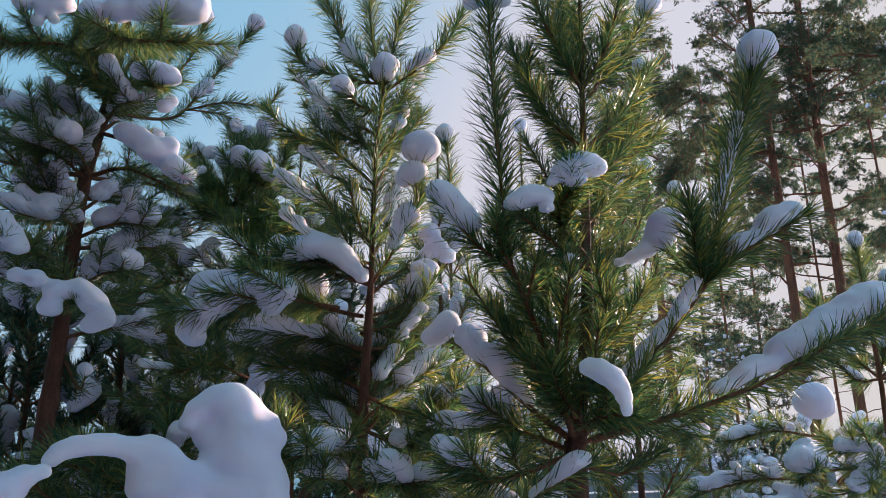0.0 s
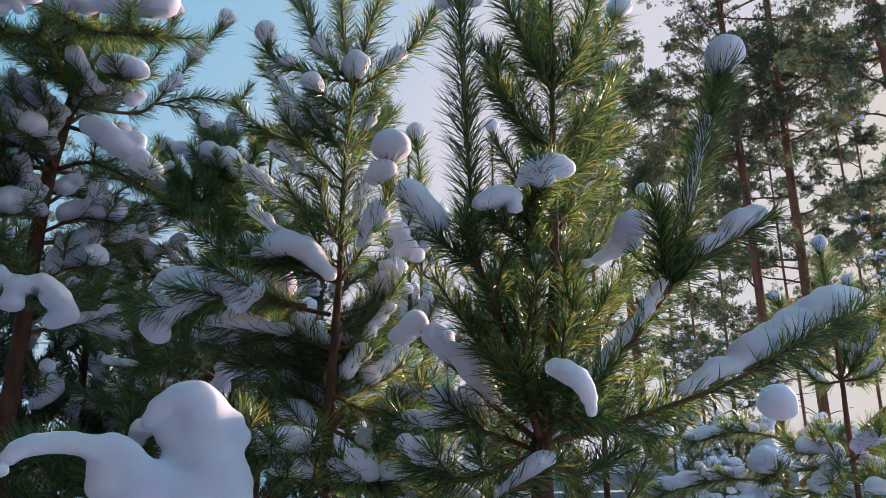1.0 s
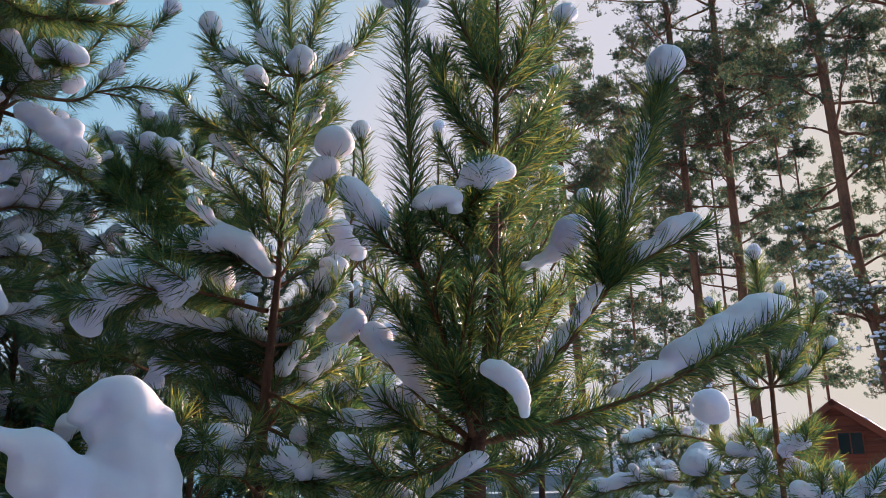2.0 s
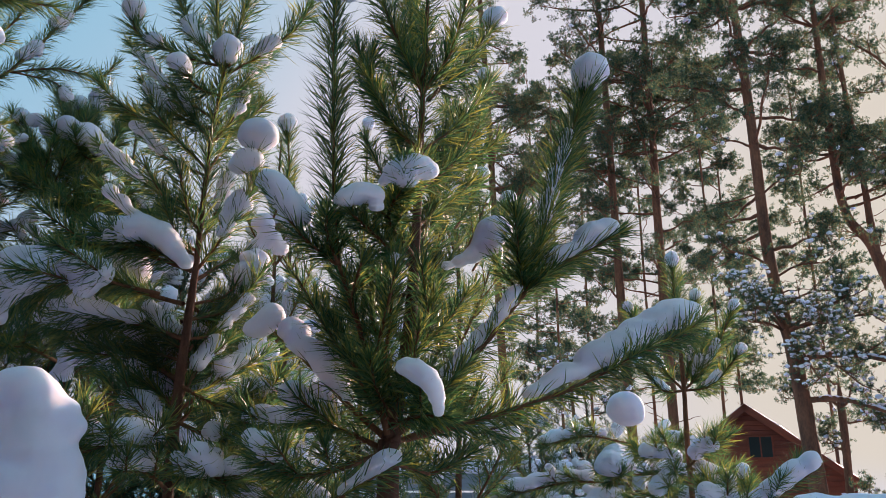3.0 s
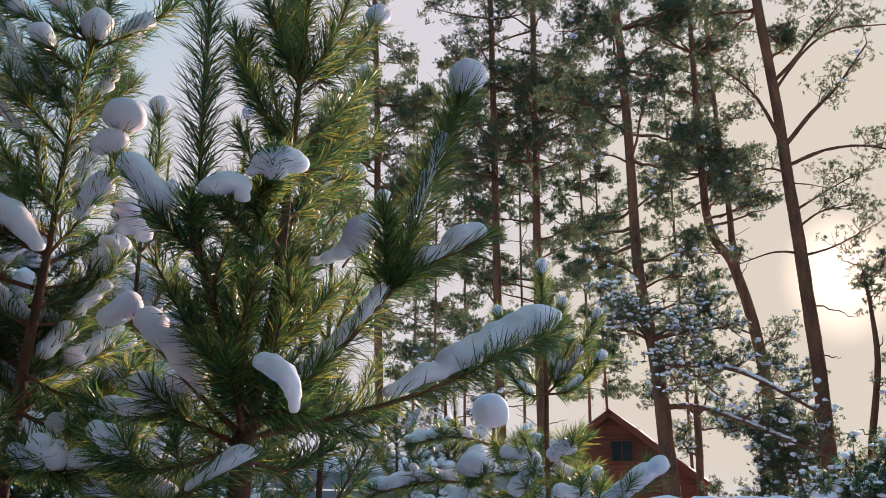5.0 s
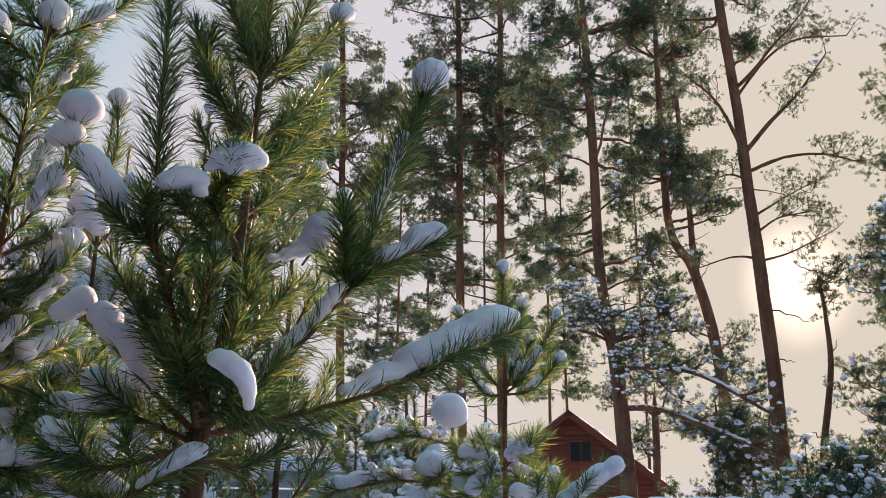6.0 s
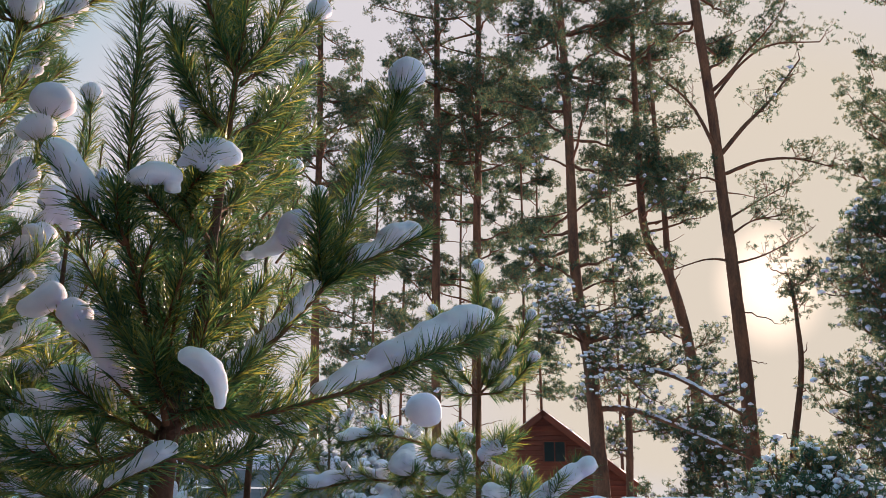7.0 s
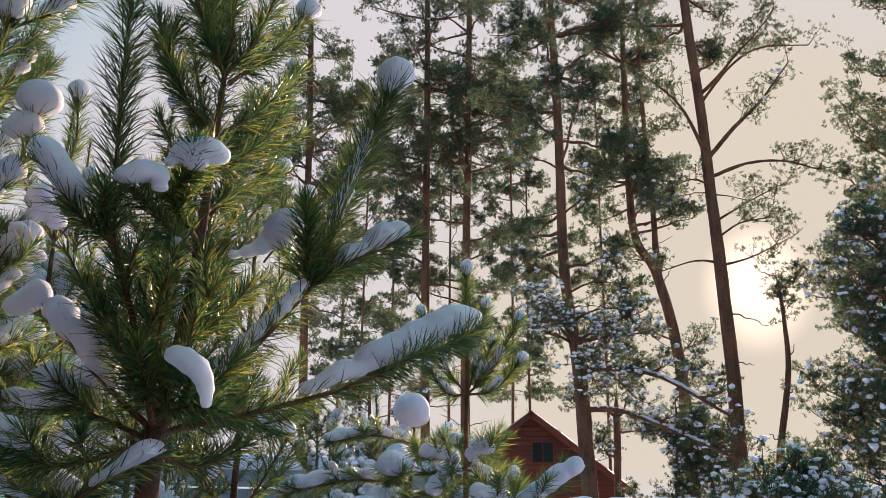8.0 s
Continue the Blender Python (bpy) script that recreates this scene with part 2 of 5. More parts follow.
def skin(balls, cell, lump=0.22, seed=0, squash=1.0, under=0.64):
    """The closed smooth skin round a run of soft balls (x, y, z, radius), as corners and quads."""
    balls = np.asarray(balls, float)
    c, r = balls[:, :3], balls[:, 3] * 0.88
    lo, hi = (c - 1.9 * r[:, None]).min(0), (c + 1.9 * r[:, None]).max(0)
    dims = np.maximum(4, np.ceil((hi - lo) / cell).astype(int) + 1)
    while dims.prod() > 250000:
        cell *= 1.15
        dims = np.maximum(4, np.ceil((hi - lo) / cell).astype(int) + 1)
    ax = [lo[k] + cell * np.arange(dims[k]) for k in range(3)]
    g = np.stack(np.meshgrid(*ax, indexing="ij"), -1)
    f = np.zeros(dims)
    for ck, rk in zip(c, r):
        i0 = np.maximum(0, np.floor((ck - 2.3 * rk - lo) / cell).astype(int))
        i1 = np.minimum(dims, np.ceil((ck + 2.3 * rk - lo) / cell).astype(int) + 1)
        sl = tuple(slice(a, b) for a, b in zip(i0, i1))
        d = g[sl] - ck
        d2 = d[..., 0] ** 2 + d[..., 1] ** 2 + (d[..., 2] / np.where(d[..., 2] < 0, under, squash)) ** 2
        f[sl] += np.exp(2.2 * (1 - d2 / rk ** 2))
    rm = float(np.median(r))
    f = np.log(f + 1e-9) / 2.2
    near, lump = f > -1.0, 1.4 * lump
    f[near] += lump * waves(g[near], rm * 2.2, seed) + 0.45 * lump * waves(g[near], rm * 0.9, seed + 1) + 0.22 * lump * waves(g[near], rm * 0.4, seed + 2)
    for k in range(3):
        edge = [slice(None)] * 3
        for e in (0, -1):
            edge[k] = e
            f[tuple(edge)] = -1.0
    ins = f > 0
    n0, n1, n2 = dims - 1
    acc, cnt = np.zeros((n0, n1, n2, 3)), np.zeros((n0, n1, n2))
    for k in range(3):
        lo_s, hi_s = [slice(None)] * 3, [slice(None)] * 3
        lo_s[k], hi_s[k] = slice(0, -1), slice(1, None)
        fa, fb = f[tuple(lo_s)], f[tuple(hi_s)]
        cut = ins[tuple(lo_s)] != ins[tuple(hi_s)]
        u = np.where(cut, fa / np.where(cut, fa - fb, 1), 0)
        p = g[tuple(lo_s)].copy()
        p[..., k] += u * cell
        j, l = [q for q in range(3) if q != k]
        for dj in (0, 1):
            for dl in (0, 1):
                s = [slice(None)] * 3
                s[j] = slice(dj, dims[j] - 1 + dj)
                s[l] = slice(dl, dims[l] - 1 + dl)
                cs = cut[tuple(s)]
                acc += p[tuple(s)] * cs[..., None]
                cnt += cs
    has = cnt > 0
    idx = np.full(has.shape, -1)
    idx[has] = np.arange(has.sum())
    verts = acc[has] / cnt[has][:, None]
    faces = []
    for k in range(3):
        j, l = (k + 1) % 3, (k + 2) % 3
        s0, s1 = [slice(None)] * 3, [slice(None)] * 3
        s0[k], s1[k] = slice(0, -1), slice(1, None)
        a, b = ins[tuple(s0)], ins[tuple(s1)]
        at = np.argwhere(a != b)
        at = at[(at[:, j] > 0) & (at[:, l] > 0) & (at[:, j] < dims[j] - 1) & (at[:, l] < dims[l] - 1)]
        if not len(at):
            continue
        q = []
        for dj, dl in ((-1, -1), (0, -1), (0, 0), (-1, 0)):
            w = at.copy()
            w[:, j] += dj
            w[:, l] += dl
            q.append(idx[w[:, 0], w[:, 1], w[:, 2]])
        q = np.stack(q, 1)
        flip = ~a[at[:, 0], at[:, 1], at[:, 2]]
        q[flip] = q[flip][:, ::-1]
        faces.append(q)
    return verts, np.concatenate(faces)


# snow
seed_now = [100]


def next_seed():
    seed_now[0] += 1
    return seed_now[0]


def lying(pts, s0, s1, r0, r1, lift=0.5, sway=0.25):
    """Soft balls of snow lying along a shoot from s0 to s1 of its length."""
    seg = np.linalg.norm(np.diff(pts, axis=0), axis=1)
    cum = np.r_[0, np.cumsum(seg)]
    run = cum[-1] * (s1 - s0)
    n = max(1, int(run / (0.42 * (r0 + r1) / 2)) + 1)
    swell = rng.uniform(0, 6.28)
    out = []
    for u in np.linspace(0, 1, n):
        d = (s0 + (s1 - s0) * u) * cum[-1]
        p = np.array([np.interp(d, cum, pts[:, k]) for k in range(3)])
        r = (r0 + (r1 - r0) * u) * rng.uniform(0.9, 1.08) * (1 + 0.08 * math.sin(swell + u * n * 0.7))
        p = p + np.array([rng.normal() * sway * r, (rng.normal() * sway + 0.15) * r, r * lift])
        out.append((*p, r))
    return out


def snow(parent, balls, cell=0.0075, lump=0.2, squash=1.0, name="snow_clump", mat=None, under=0.64):
    """Snow lying on a bough: each run of touching balls becomes one clump."""
    balls = np.asarray(balls, float)
    gap = np.linalg.norm(balls[:, None, :3] - balls[None, :, :3], axis=-1)
    touch = gap < 1.05 * (balls[:, None, 3] + balls[None, :, 3])
    left = set(range(len(balls)))
    while left:
        run, new_ones = set(), {left.pop()}
        while new_ones:
            k = new_ones.pop()
            run.add(k)
            more = {j for j in left if touch[k, j]}
            left -= more
            new_ones |= more
        v, f = skin(balls[sorted(run)], cell, lump, next_seed(), squash, under)
        part(name, mesh_of(name, v, f), mat or SNOW_MAT, parent)

FULL = 1.2  # how much fuller the near shoots are than sparse ones


# trees
def limb(tree, pts, r0, r1, dens=1000, length=0.06, width=0.0013, s0=0.12, caps=(), tip=0.0, sides=0, side_len=0.16,
         side_from=0.3, fine=True, snowy=0.0, lift=0.5, turn_up=0.7, cell=0.0075, bark=None, spread=(28, 60)):
    """One bough of a pine with its side shoots, needles and snow. caps: (from, to, radius, radius) along it; tip: a ball in the end tuft."""
    stems, green, balls, dust = [tube(pts, r0, r1, 7 if fine else 5)], [], [], []
    dens, length = dens * (FULL if fine else 1.0), length * (1.38 if fine else 1.15)
    if dens:
        green.append(brush(pts, dens, length, width, s0, spread, fine, cover=caps))
    tg = tangents(pts)
    for k in range(sides):
        s = side_from + (0.97 - side_from) * (k + rng.uniform(0.1, 0.9)) / sides
        i = min(len(pts) - 2, int(s * (len(pts) - 1)))
        t = tg[i]
        across = np.cross(t, (0, 0, 1.0))
        across /= np.linalg.norm(across) + 1e-6
        way = t * rng.uniform(0.5, 0.9) + across * (1 if k % 2 else -1) * rng.uniform(0.5, 0.9) + np.array([0, 0, rng.uniform(-0.05, 0.35)])
        sp = grown(pts[i], way, side_len * rng.uniform(0.6, 1.15) * (1.15 - 0.45 * s), turn_up * rng.uniform(0.3, 1.2), 8 if fine else 5)
        stems.append(tube(sp, r1 * 1.1, r1 * 0.6, 4 if fine else 3))
        bare = rng.random() >= snowy * (0.75 if fine else 1.0)
        r, s1 = rng.uniform(0.6, 1.2) * (0.027 if fine else 0.036), rng.uniform(0.1, 0.5)
        green.append(brush(sp, dens, length, width, 0.06, spread, fine, cover=() if bare else [(s1, 1.0, r, r)], tip_tuft=14 if bare else 4))
        if not bare:
            if fine:
                balls += lying(sp, s1, 1.0, r * 0.8, r, max(lift, 0.6))
            else:
                dust.append(sp[2:] + np.array([0, 0, 0.02]))
    if tip and fine:  # the end tuft closes round its ball of snow
        n = 46
        a, b = side_axes(np.repeat(tg[-1:], n, axis=0))
        az, lean = rng.uniform(0, 6.283, n)[:, None], rng.uniform(0.35, 0.95, n)[:, None]
        out = a * np.cos(az) + b * np.sin(az)
        root = pts[-1] - tg[-1] * tip * rng.uniform(0.2, 1.3, n)[:, None] + out * 0.003
        green.append(spikes(root, tg[-1] * np.cos(lean) + out * np.sin(lean), tip * rng.uniform(1.5, 2.5, n), width, 0.12))
    v, f = joined(stems)
    bough = part("branch", mesh_of("branch", v, f), bark or TWIG, tree)
    if green:
        v, f = joined(green)
        part("needles", mesh_of("needles", v, f, False), NEEDLE if fine else NEEDLE_FAR, bough, "", "stuff")
    for a, b, ra, rb in caps:
        balls += lying(pts, a, b, ra, rb, lift)
    if tip:
        p = pts[-1] + tg[-1] * tip * 0.55 + np.array([0, 0, tip * 0.35])
        balls += [(*p, tip), (*(p - tg[-1] * tip * 0.7), tip * 0.72)]
    if balls:
        snow(bough, balls, cell if fine else cell * 3.6, 0.13)
    if dust:
        v, f = flakes(np.concatenate(dust), 0.03)
        part("snow_dusting", mesh_of("snow_dusting", v, f), SNOW_FAR, bough, "", "stuff")
    return bough


def shoot_to(tree, root, aim, r, habit):
    """One more bough from root to aim: a slim clean shoot, a low one under snow, or a laden one."""
    a0, a1 = np.array(root), np.array(aim)
    mid = (a0 + a1) / 2
    if habit == "slim":
        pts = arc(root, tuple(mid - np.array([0, 0, 0.03])), aim, n=18)
        return limb(tree, pts, 0.0045, 0.003, 900, 0.058, s0=0.1, tip=r, caps=[(0.5, 0.9, 0.017, 0.022)] if a1[1] > 2.2 else [])
    if habit == "low":
        pts = arc(root, tuple(mid + np.array([0, 0, 0.02])), aim, n=18)
        return limb(tree, pts, 0.006, 0.003, 800, 0.056, sides=3, side_len=0.14, snowy=0.4, caps=[(0.45, 1.0, r * 0.8, r)], lift=0.7)
    pts = arc(root, tuple(mid + np.array([0, 0, 0.03])), aim, n=18)
    return limb(tree, pts, 0.008, 0.003, 750, 0.06, sides=4, side_len=0.2, snowy=0.7 if r else 0.0, caps=[(0.25, 1.0, r * 0.85, r * 1.1)] if r else [], lift=0.8)


def young_pine(base, height, label, whorls=7, reach=0.8, from_z=0.4, snowy=0.5, dens=520, fine=False, lean=(0, 0), width=0.0028, sides=6, r=0.03, cap_r=0.04, group="", lead=0.35, upright=0.0):
    """A young pine with a leader and regular whorls of upturned boughs loaded with snow."""
    tree = thing("young_pine", base, label, "pine tree", group)
    base = np.array(base, float)
    top = base + np.array([lean[0], lean[1], height])
    axis = arc(base, base + (top - base) * 0.5 + rng.normal(size=3) * 0.03, top, n=24, wobble=0.02)
    v, f = tube(axis, r, r * 0.18, 8)
    stem = part("trunk", mesh_of("trunk", v, f), BARK, tree)
    v, f = brush(axis[-7:], dens * 1.3, 0.06, width, 0.0, (30, 55), fine)
    part("needles", mesh_of("needles", v, f, False), NEEDLE if fine else NEEDLE_FAR, stem, "", "stuff")
    if rng.random() < 0.7:
        snow(stem, [(*(axis[-1] + np.array([0, 0, 0.03])), 0.04), (*axis[-1], 0.03)], 0.01)
    for w in range(whorls):
        u = (w + 0.3) / whorls
        z = from_z + (height * (1 - lead / height) - from_z) * u
        p = np.array([np.interp(z, axis[:, 2] - base[2], axis[:, k]) for k in range(3)])
        size = reach * (1 - 0.78 * u) + 0.12
        n = rng.integers(4, 6)
        turn0 = rng.uniform(0, 6.28)
        for k in range(n):
            a = turn0 + k * 6.283 / n + rng.normal() * 0.2
            rise = 0.15 + 0.6 * u + upright + rng.normal() * 0.1
            pts = grown(p, (math.cos(a), math.sin(a), rise), size * rng.uniform(0.75, 1.15), 0.15 + 0.7 * u, 12)
            droop = snowy * (1 - u) * 0.25 * np.linspace(0, 1, 12) ** 2 * size
            pts[:, 2] -= droop
            caps = []
            if rng.random() < snowy * 0.65:
                s = rng.uniform(0.25, 0.7)
                caps.append((s, 1.0, cap_r * 0.7, cap_r * rng.uniform(0.8, 1.2)))
            elif rng.random() < snowy:
                caps.append((0.75, 1.0, cap_r * 0.7, cap_r))
            limb(tree, pts, r * 0.35 * (1 - 0.5 * u), 0.003, dens, 0.06, width, 0.25, caps, 0.0, sides, size * 0.42, 0.25, fine, snowy * 0.55, 0.45, cell=0.019 if fine else 0.0075)
    return tree


def tufts(centres, count, length, width, up=0.5):
    """Open needle tufts round many twig ends."""
    n = len(centres)
    root = np.repeat(centres, count, axis=0) + rng.normal(size=(n * count, 3)) * length * 0.22
    way = rng.normal(size=(n * count, 3)) + np.array([0, 0, up])
    way /= np.linalg.norm(way, axis=1, keepdims=True)
    return spikes(root, way, length * rng.uniform(0.6, 1.2, n * count), width, 0.0)


ICO_V, ICO_F = None, None


def flakes(centres, size):
    """Small flattened pads of snow on far twigs."""
    global ICO_V, ICO_F
    if ICO_V is None:
        bm = bmesh.new()
        bmesh.ops.create_icosphere(bm, subdivisions=1, radius=1.0)
        ICO_V = np.array([v.co[:] for v in bm.verts])
        ICO_F = np.array([[v.index for v in f.verts] for f in bm.faces])
        bm.free()
    n = len(centres)
    sc = size * rng.uniform(0.5, 1.3, (n, 1, 3)) * np.array([1.15, 1.15, 0.72])
    v = ICO_V[None] * sc * (1 + 0.24 * rng.normal(size=(n, len(ICO_V), 1))) + centres[:, None]
    f = ICO_F[None] + (np.arange(n) * len(ICO_V))[:, None, None]
    return v.reshape(-1, 3), f.reshape(-1, 3)


def foliage(parent, twig_sets, count=17, length=0.095, width=0.0095, snowy=0.2, pad=0.075, mat=None):
    c = np.concatenate(twig_sets)
    v, f = tufts(c, count, length, width)
    part("needles", mesh_of("needles", v, f, False), mat or NEEDLE_FAR, parent, "", "stuff")
    on = c[rng.random(len(c)) < snowy]
    if len(on) > 2:
        v, f = flakes(on + np.array([0, 0, length * 0.45]), pad)
        part("snow_dusting", mesh_of("snow_dusting", v, f), SNOW_FAR, parent, "", "stuff")


def cluster(at, spread, n):
    """Twig ends of one flat spray of a pine crown."""
    return np.asarray(at) + rng.normal(size=(n, 3)) * spread * np.array([1, 1, 0.55])


def bough_of(tree, pts, r0, r1, sprays, spread, per=14, snowy=0.2, start=0.35, pad=0.07, snow_run=0.0, count=12, coarse=1.0):
    """A crooked bough of a tall pine with side twigs that carry sprays of needles."""
    stems, sets = [tube(pts, r0, r1, 6, 0.1)], []
    tg = tangents(pts)
    for k in range(sprays):
        s = start + (1 - start) * (k + 1) / sprays
        i = min(len(pts) - 1, int(s * (len(pts) - 1)))
        way = tg[i] + rng.normal(size=3) * 0.75 + np.array([0, 0, 0.25])
        tw = grown(pts[i], way, spread * rng.uniform(0.8, 2.2), 0.5, 5)
        stems.append(tube(tw, max(r1, 0.009), 0.006, 4, 0.1))
        for q in range(4):  # each twig forks into short ones that end in puffs of needles
            sub = grown(tw[rng.integers(1, 5)], tg[i] * 0.5 + rng.normal(size=3) * 0.8 + np.array([0, 0, 0.3]), spread * rng.uniform(0.7, 1.8), 0.5, 4)
            stems.append(tube(sub, 0.008, 0.005, 3, 0.1))
            sets.append(cluster(sub[-1], spread * rng.uniform(0.3, 0.5), max(4, per // 3)))
    v, f = joined(stems)
    bough = part("branch", mesh_of("branch", v, f), BARK_TALL, tree)
    foliage(bough, sets, count, 0.078 * coarse, 0.0095 * coarse, snowy, pad)
    if snow_run:
        snow(bough, lying(pts, 0.08, 0.8, snow_run, snow_run, 0.7), 0.03, 0.3, mat=SNOW_FAR)
    return bough


def tall_pine(axis_pts, r0, r1, label, boughs=22, crown_from=0.25, reach=1.6, sprays=6, spread=0.25, snowy=0.004, seed=1, dead=10, per=34, group="tall pines of the wood", coarse=1.0, extra=0, band=(0.56, 0.76)):
    """A mature pine: bare red-brown trunk, dead snags low down, crooked boughs with sprays of needles above."""
    global rng
    rng = np.random.default_rng(seed)
    axis = arc(*axis_pts, n=40, wobble=0.05)
    tree = thing("tall_pine", tuple(axis[0]), label, "pine tree", group)
    n = len(axis)
    v, f = tube(axis, r0, r1, 12, 0.035)
    fade = np.repeat(np.clip((1 - np.linspace(0, 1, n)) / 0.15, 0.15, 1), 12)[:, None]
    v = np.repeat(axis, 12, axis=0) + (v - np.repeat(axis, 12, axis=0)) * fade
    part("trunk", mesh_of("trunk", v, f), BARK_TALL, tree)
    for k in range(boughs + extra):
        u = crown_from + (0.99 - crown_from) * (k + rng.uniform(0, 1)) / boughs
        if k >= boughs:  # fuller in the middle of the crown
            u = rng.uniform(*band)
        i = int(u * (n - 1))
        a = rng.uniform(0, 6.283)
        size = reach * rng.uniform(0.55, 1.15) * (1 - 0.35 * abs(u - 0.6))
        pts = grown(axis[i], (math.cos(a), math.sin(a), rng.uniform(-0.25, 0.45)), size, rng.uniform(-0.2, 0.8), 10)
        pts[2:] += np.cumsum(rng.normal(size=(8, 3)) * 0.035, axis=0)
        bough_of(tree, pts, r1 * 0.45 + 0.008, 0.01, sprays, spread, per, snowy, coarse=coarse)
    for k in range(dead):
        i = int(rng.uniform(0.05, max(0.3, crown_from + 0.2)) * (n - 1))
        a = rng.uniform(0, 6.283)
        pts = grown(axis[i], (math.cos(a), math.sin(a), rng.uniform(-0.3, 0.4)), reach * rng.uniform(0.25, 0.7), rng.uniform(-0.4, 0.5), 8)
        pts[2:] += np.cumsum(rng.normal(size=(6, 3)) * 0.03, axis=0)
        v, f = tube(pts, 0.022, 0.006, 5, 0.1)
        part("snag", mesh_of("snag", v, f), BARK_TALL, tree)
    return tree


# ground
gx = np.sign(np.linspace(-1, 1, 121)) * np.abs(np.linspace(-1, 1, 121)) ** 3 * 900
GX, GY = np.meshgrid(gx, gx, indexing="ij")
GP = np.stack([GX, GY, np.zeros_like(GX)], -1)
near_w = np.exp(-(GX ** 2 + GY ** 2) / 60.0 ** 2)
GP[..., 2] = -0.03 + near_w * (0.10 * waves(GP, 2.6, 3) + 0.16 * waves(GP, 9.0, 4)) + (1 - near_w) * 0.8 * waves(GP, 160.0, 5) - 0.2
gi, gj = np.meshgrid(np.arange(120), np.arange(120), indexing="ij")
gq = np.stack([gi * 121 + gj, (gi + 1) * 121 + gj, (gi + 1) * 121 + gj + 1, gi * 121 + gj + 1], -1).reshape(-1, 4)
ground = new("ground", mesh_of("ground", GP.reshape(-1, 3), gq))
ground.data.materials.append(SNOW_FAR)
tagged(ground, "deep soft snow covering the ground among the pines", "snow ground", "", "structure")

# the nearest pine
rng = np.random.default_rng(11)
near_pine = thing("young_pine", (0.312, 1.764, 1.759)[:2] + (-0.25,), "young green Scots pine with snow caps on its upturned shoots", "pine tree", "young pines in the clearing")
trunk_line = arc((0.312, 1.764, 1.759)[:2] + (-0.25,), (0.300, 1.763, 1.668), (0.306, 1.763, 1.912), (0.342, 1.785, 2.127), (0.360, 1.795, 2.401), (0.377, 1.815, 2.769), (0.395, 1.835, 3.149), n=60)
tv, tf = tube(trunk_line[:44], 0.030, 0.010, 12, 0.05)
part("trunk", mesh_of("trunk", tv, tf), BARK, near_pine, "slim reddish brown trunk")
limb(near_pine, trunk_line[43:], 0.010, 0.004, 700, 0.065, s0=0.0, spread=(40, 75))
# long arm with a thick roll of snow
limb(near_pine, arc((0.334, 1.733, 1.898), (0.512, 1.724, 1.945), (0.696, 1.743, 2.006), (0.887, 1.800, 2.099), (1.062, 1.866, 2.174), n=36), 0.008, 0.003, 1200, 0.058, s0=0.1,
     caps=[(0.36, 0.62, 0.018, 0.034), (0.58, 0.99, 0.036, 0.04)], lift=1.3, sides=5, side_len=0.16, side_from=0.55, turn_up=0.1, spread=(38, 70))
# stout bough rising to the snow-capped bud
limb(near_pine, arc((0.315, 1.754, 1.911), (0.418, 1.742, 2.004), (0.513, 1.738, 2.113), (0.608, 1.744, 2.232), n=30), 0.010, 0.0065, 1250, 0.062, s0=0.2, caps=[(0.3, 0.62, 0.017, 0.019), (0.66, 0.95, 0.018, 0.017)], lift=1.5, spread=(45, 80))
limb(near_pine, arc((0.610, 1.744, 2.233), (0.664, 1.748, 2.400), (0.729, 1.762, 2.602), (0.795, 1.766, 2.785), n=28), 0.0055, 0.0035, 2100, 0.072, s0=0.0, tip=0.055, spread=(30, 62), caps=[(0.3, 0.75, 0.02, 0.016)], lift=0.6)
limb(near_pine, arc((0.614, 1.745, 2.240), (0.705, 1.731, 2.305), (0.837, 1.730, 2.380), n=24), 0.005, 0.0035, 2300, 0.064, s0=0.0, caps=[(0.3, 0.62, 0.022, 0.024), (0.64, 0.97, 0.03, 0.03)], lift=0.85)
limb(near_pine, arc((0.608, 1.754, 2.242), (0.584, 1.686, 2.316), (0.572, 1.637, 2.391), n=20), 0.004, 0.003, 2200, 0.062, s0=0.02)
limb(near_pine, arc((0.604, 1.763, 2.232), (0.580, 1.828, 2.304), (0.558, 1.874, 2.362), n=16), 0.004, 0.003, 900, 0.055)
snow(near_pine.children[-1], [(0.557, 1.867, 2.414, 0.051), (0.545, 1.869, 2.384, 0.046), (0.578, 1.862, 2.422, 0.034), (0.508, 1.876, 2.355, 0.028), (0.475, 1.882, 2.341, 0.023), (0.445, 1.887, 2.332, 0.018)], 0.007, 0.12)
# drooping tongue of snow on a short forward shoot
drip_shoot = limb(near_pine, arc((0.310, 1.735, 1.945), (0.319, 1.669, 1.997), (0.344, 1.594, 2.011), n=16), 0.005, 0.003, 1500, 0.06)
snow(drip_shoot, [(0.313, 1.500, 2.015, 0.021), (0.334, 1.498, 2.010, 0.028), (0.354, 1.495, 1.996, 0.029), (0.367, 1.494, 1.974, 0.024), (0.373, 1.493, 1.955, 0.019), (0.377, 1.492, 1.938, 0.014), (0.378, 1.492, 1.927, 0.011)], 0.005, 0.2)
limb(near_pine, arc((0.302, 1.715, 1.944), (0.265, 1.646, 1.995), (0.248, 1.598, 2.047), n=16), 0.005, 0.003, 1500, 0.06)
limb(near_pine, arc((0.306, 1.716, 1.920), (0.342, 1.642, 1.935), (0.401, 1.579, 1.932), n=16), 0.005, 0.003, 1300, 0.06, sides=2)
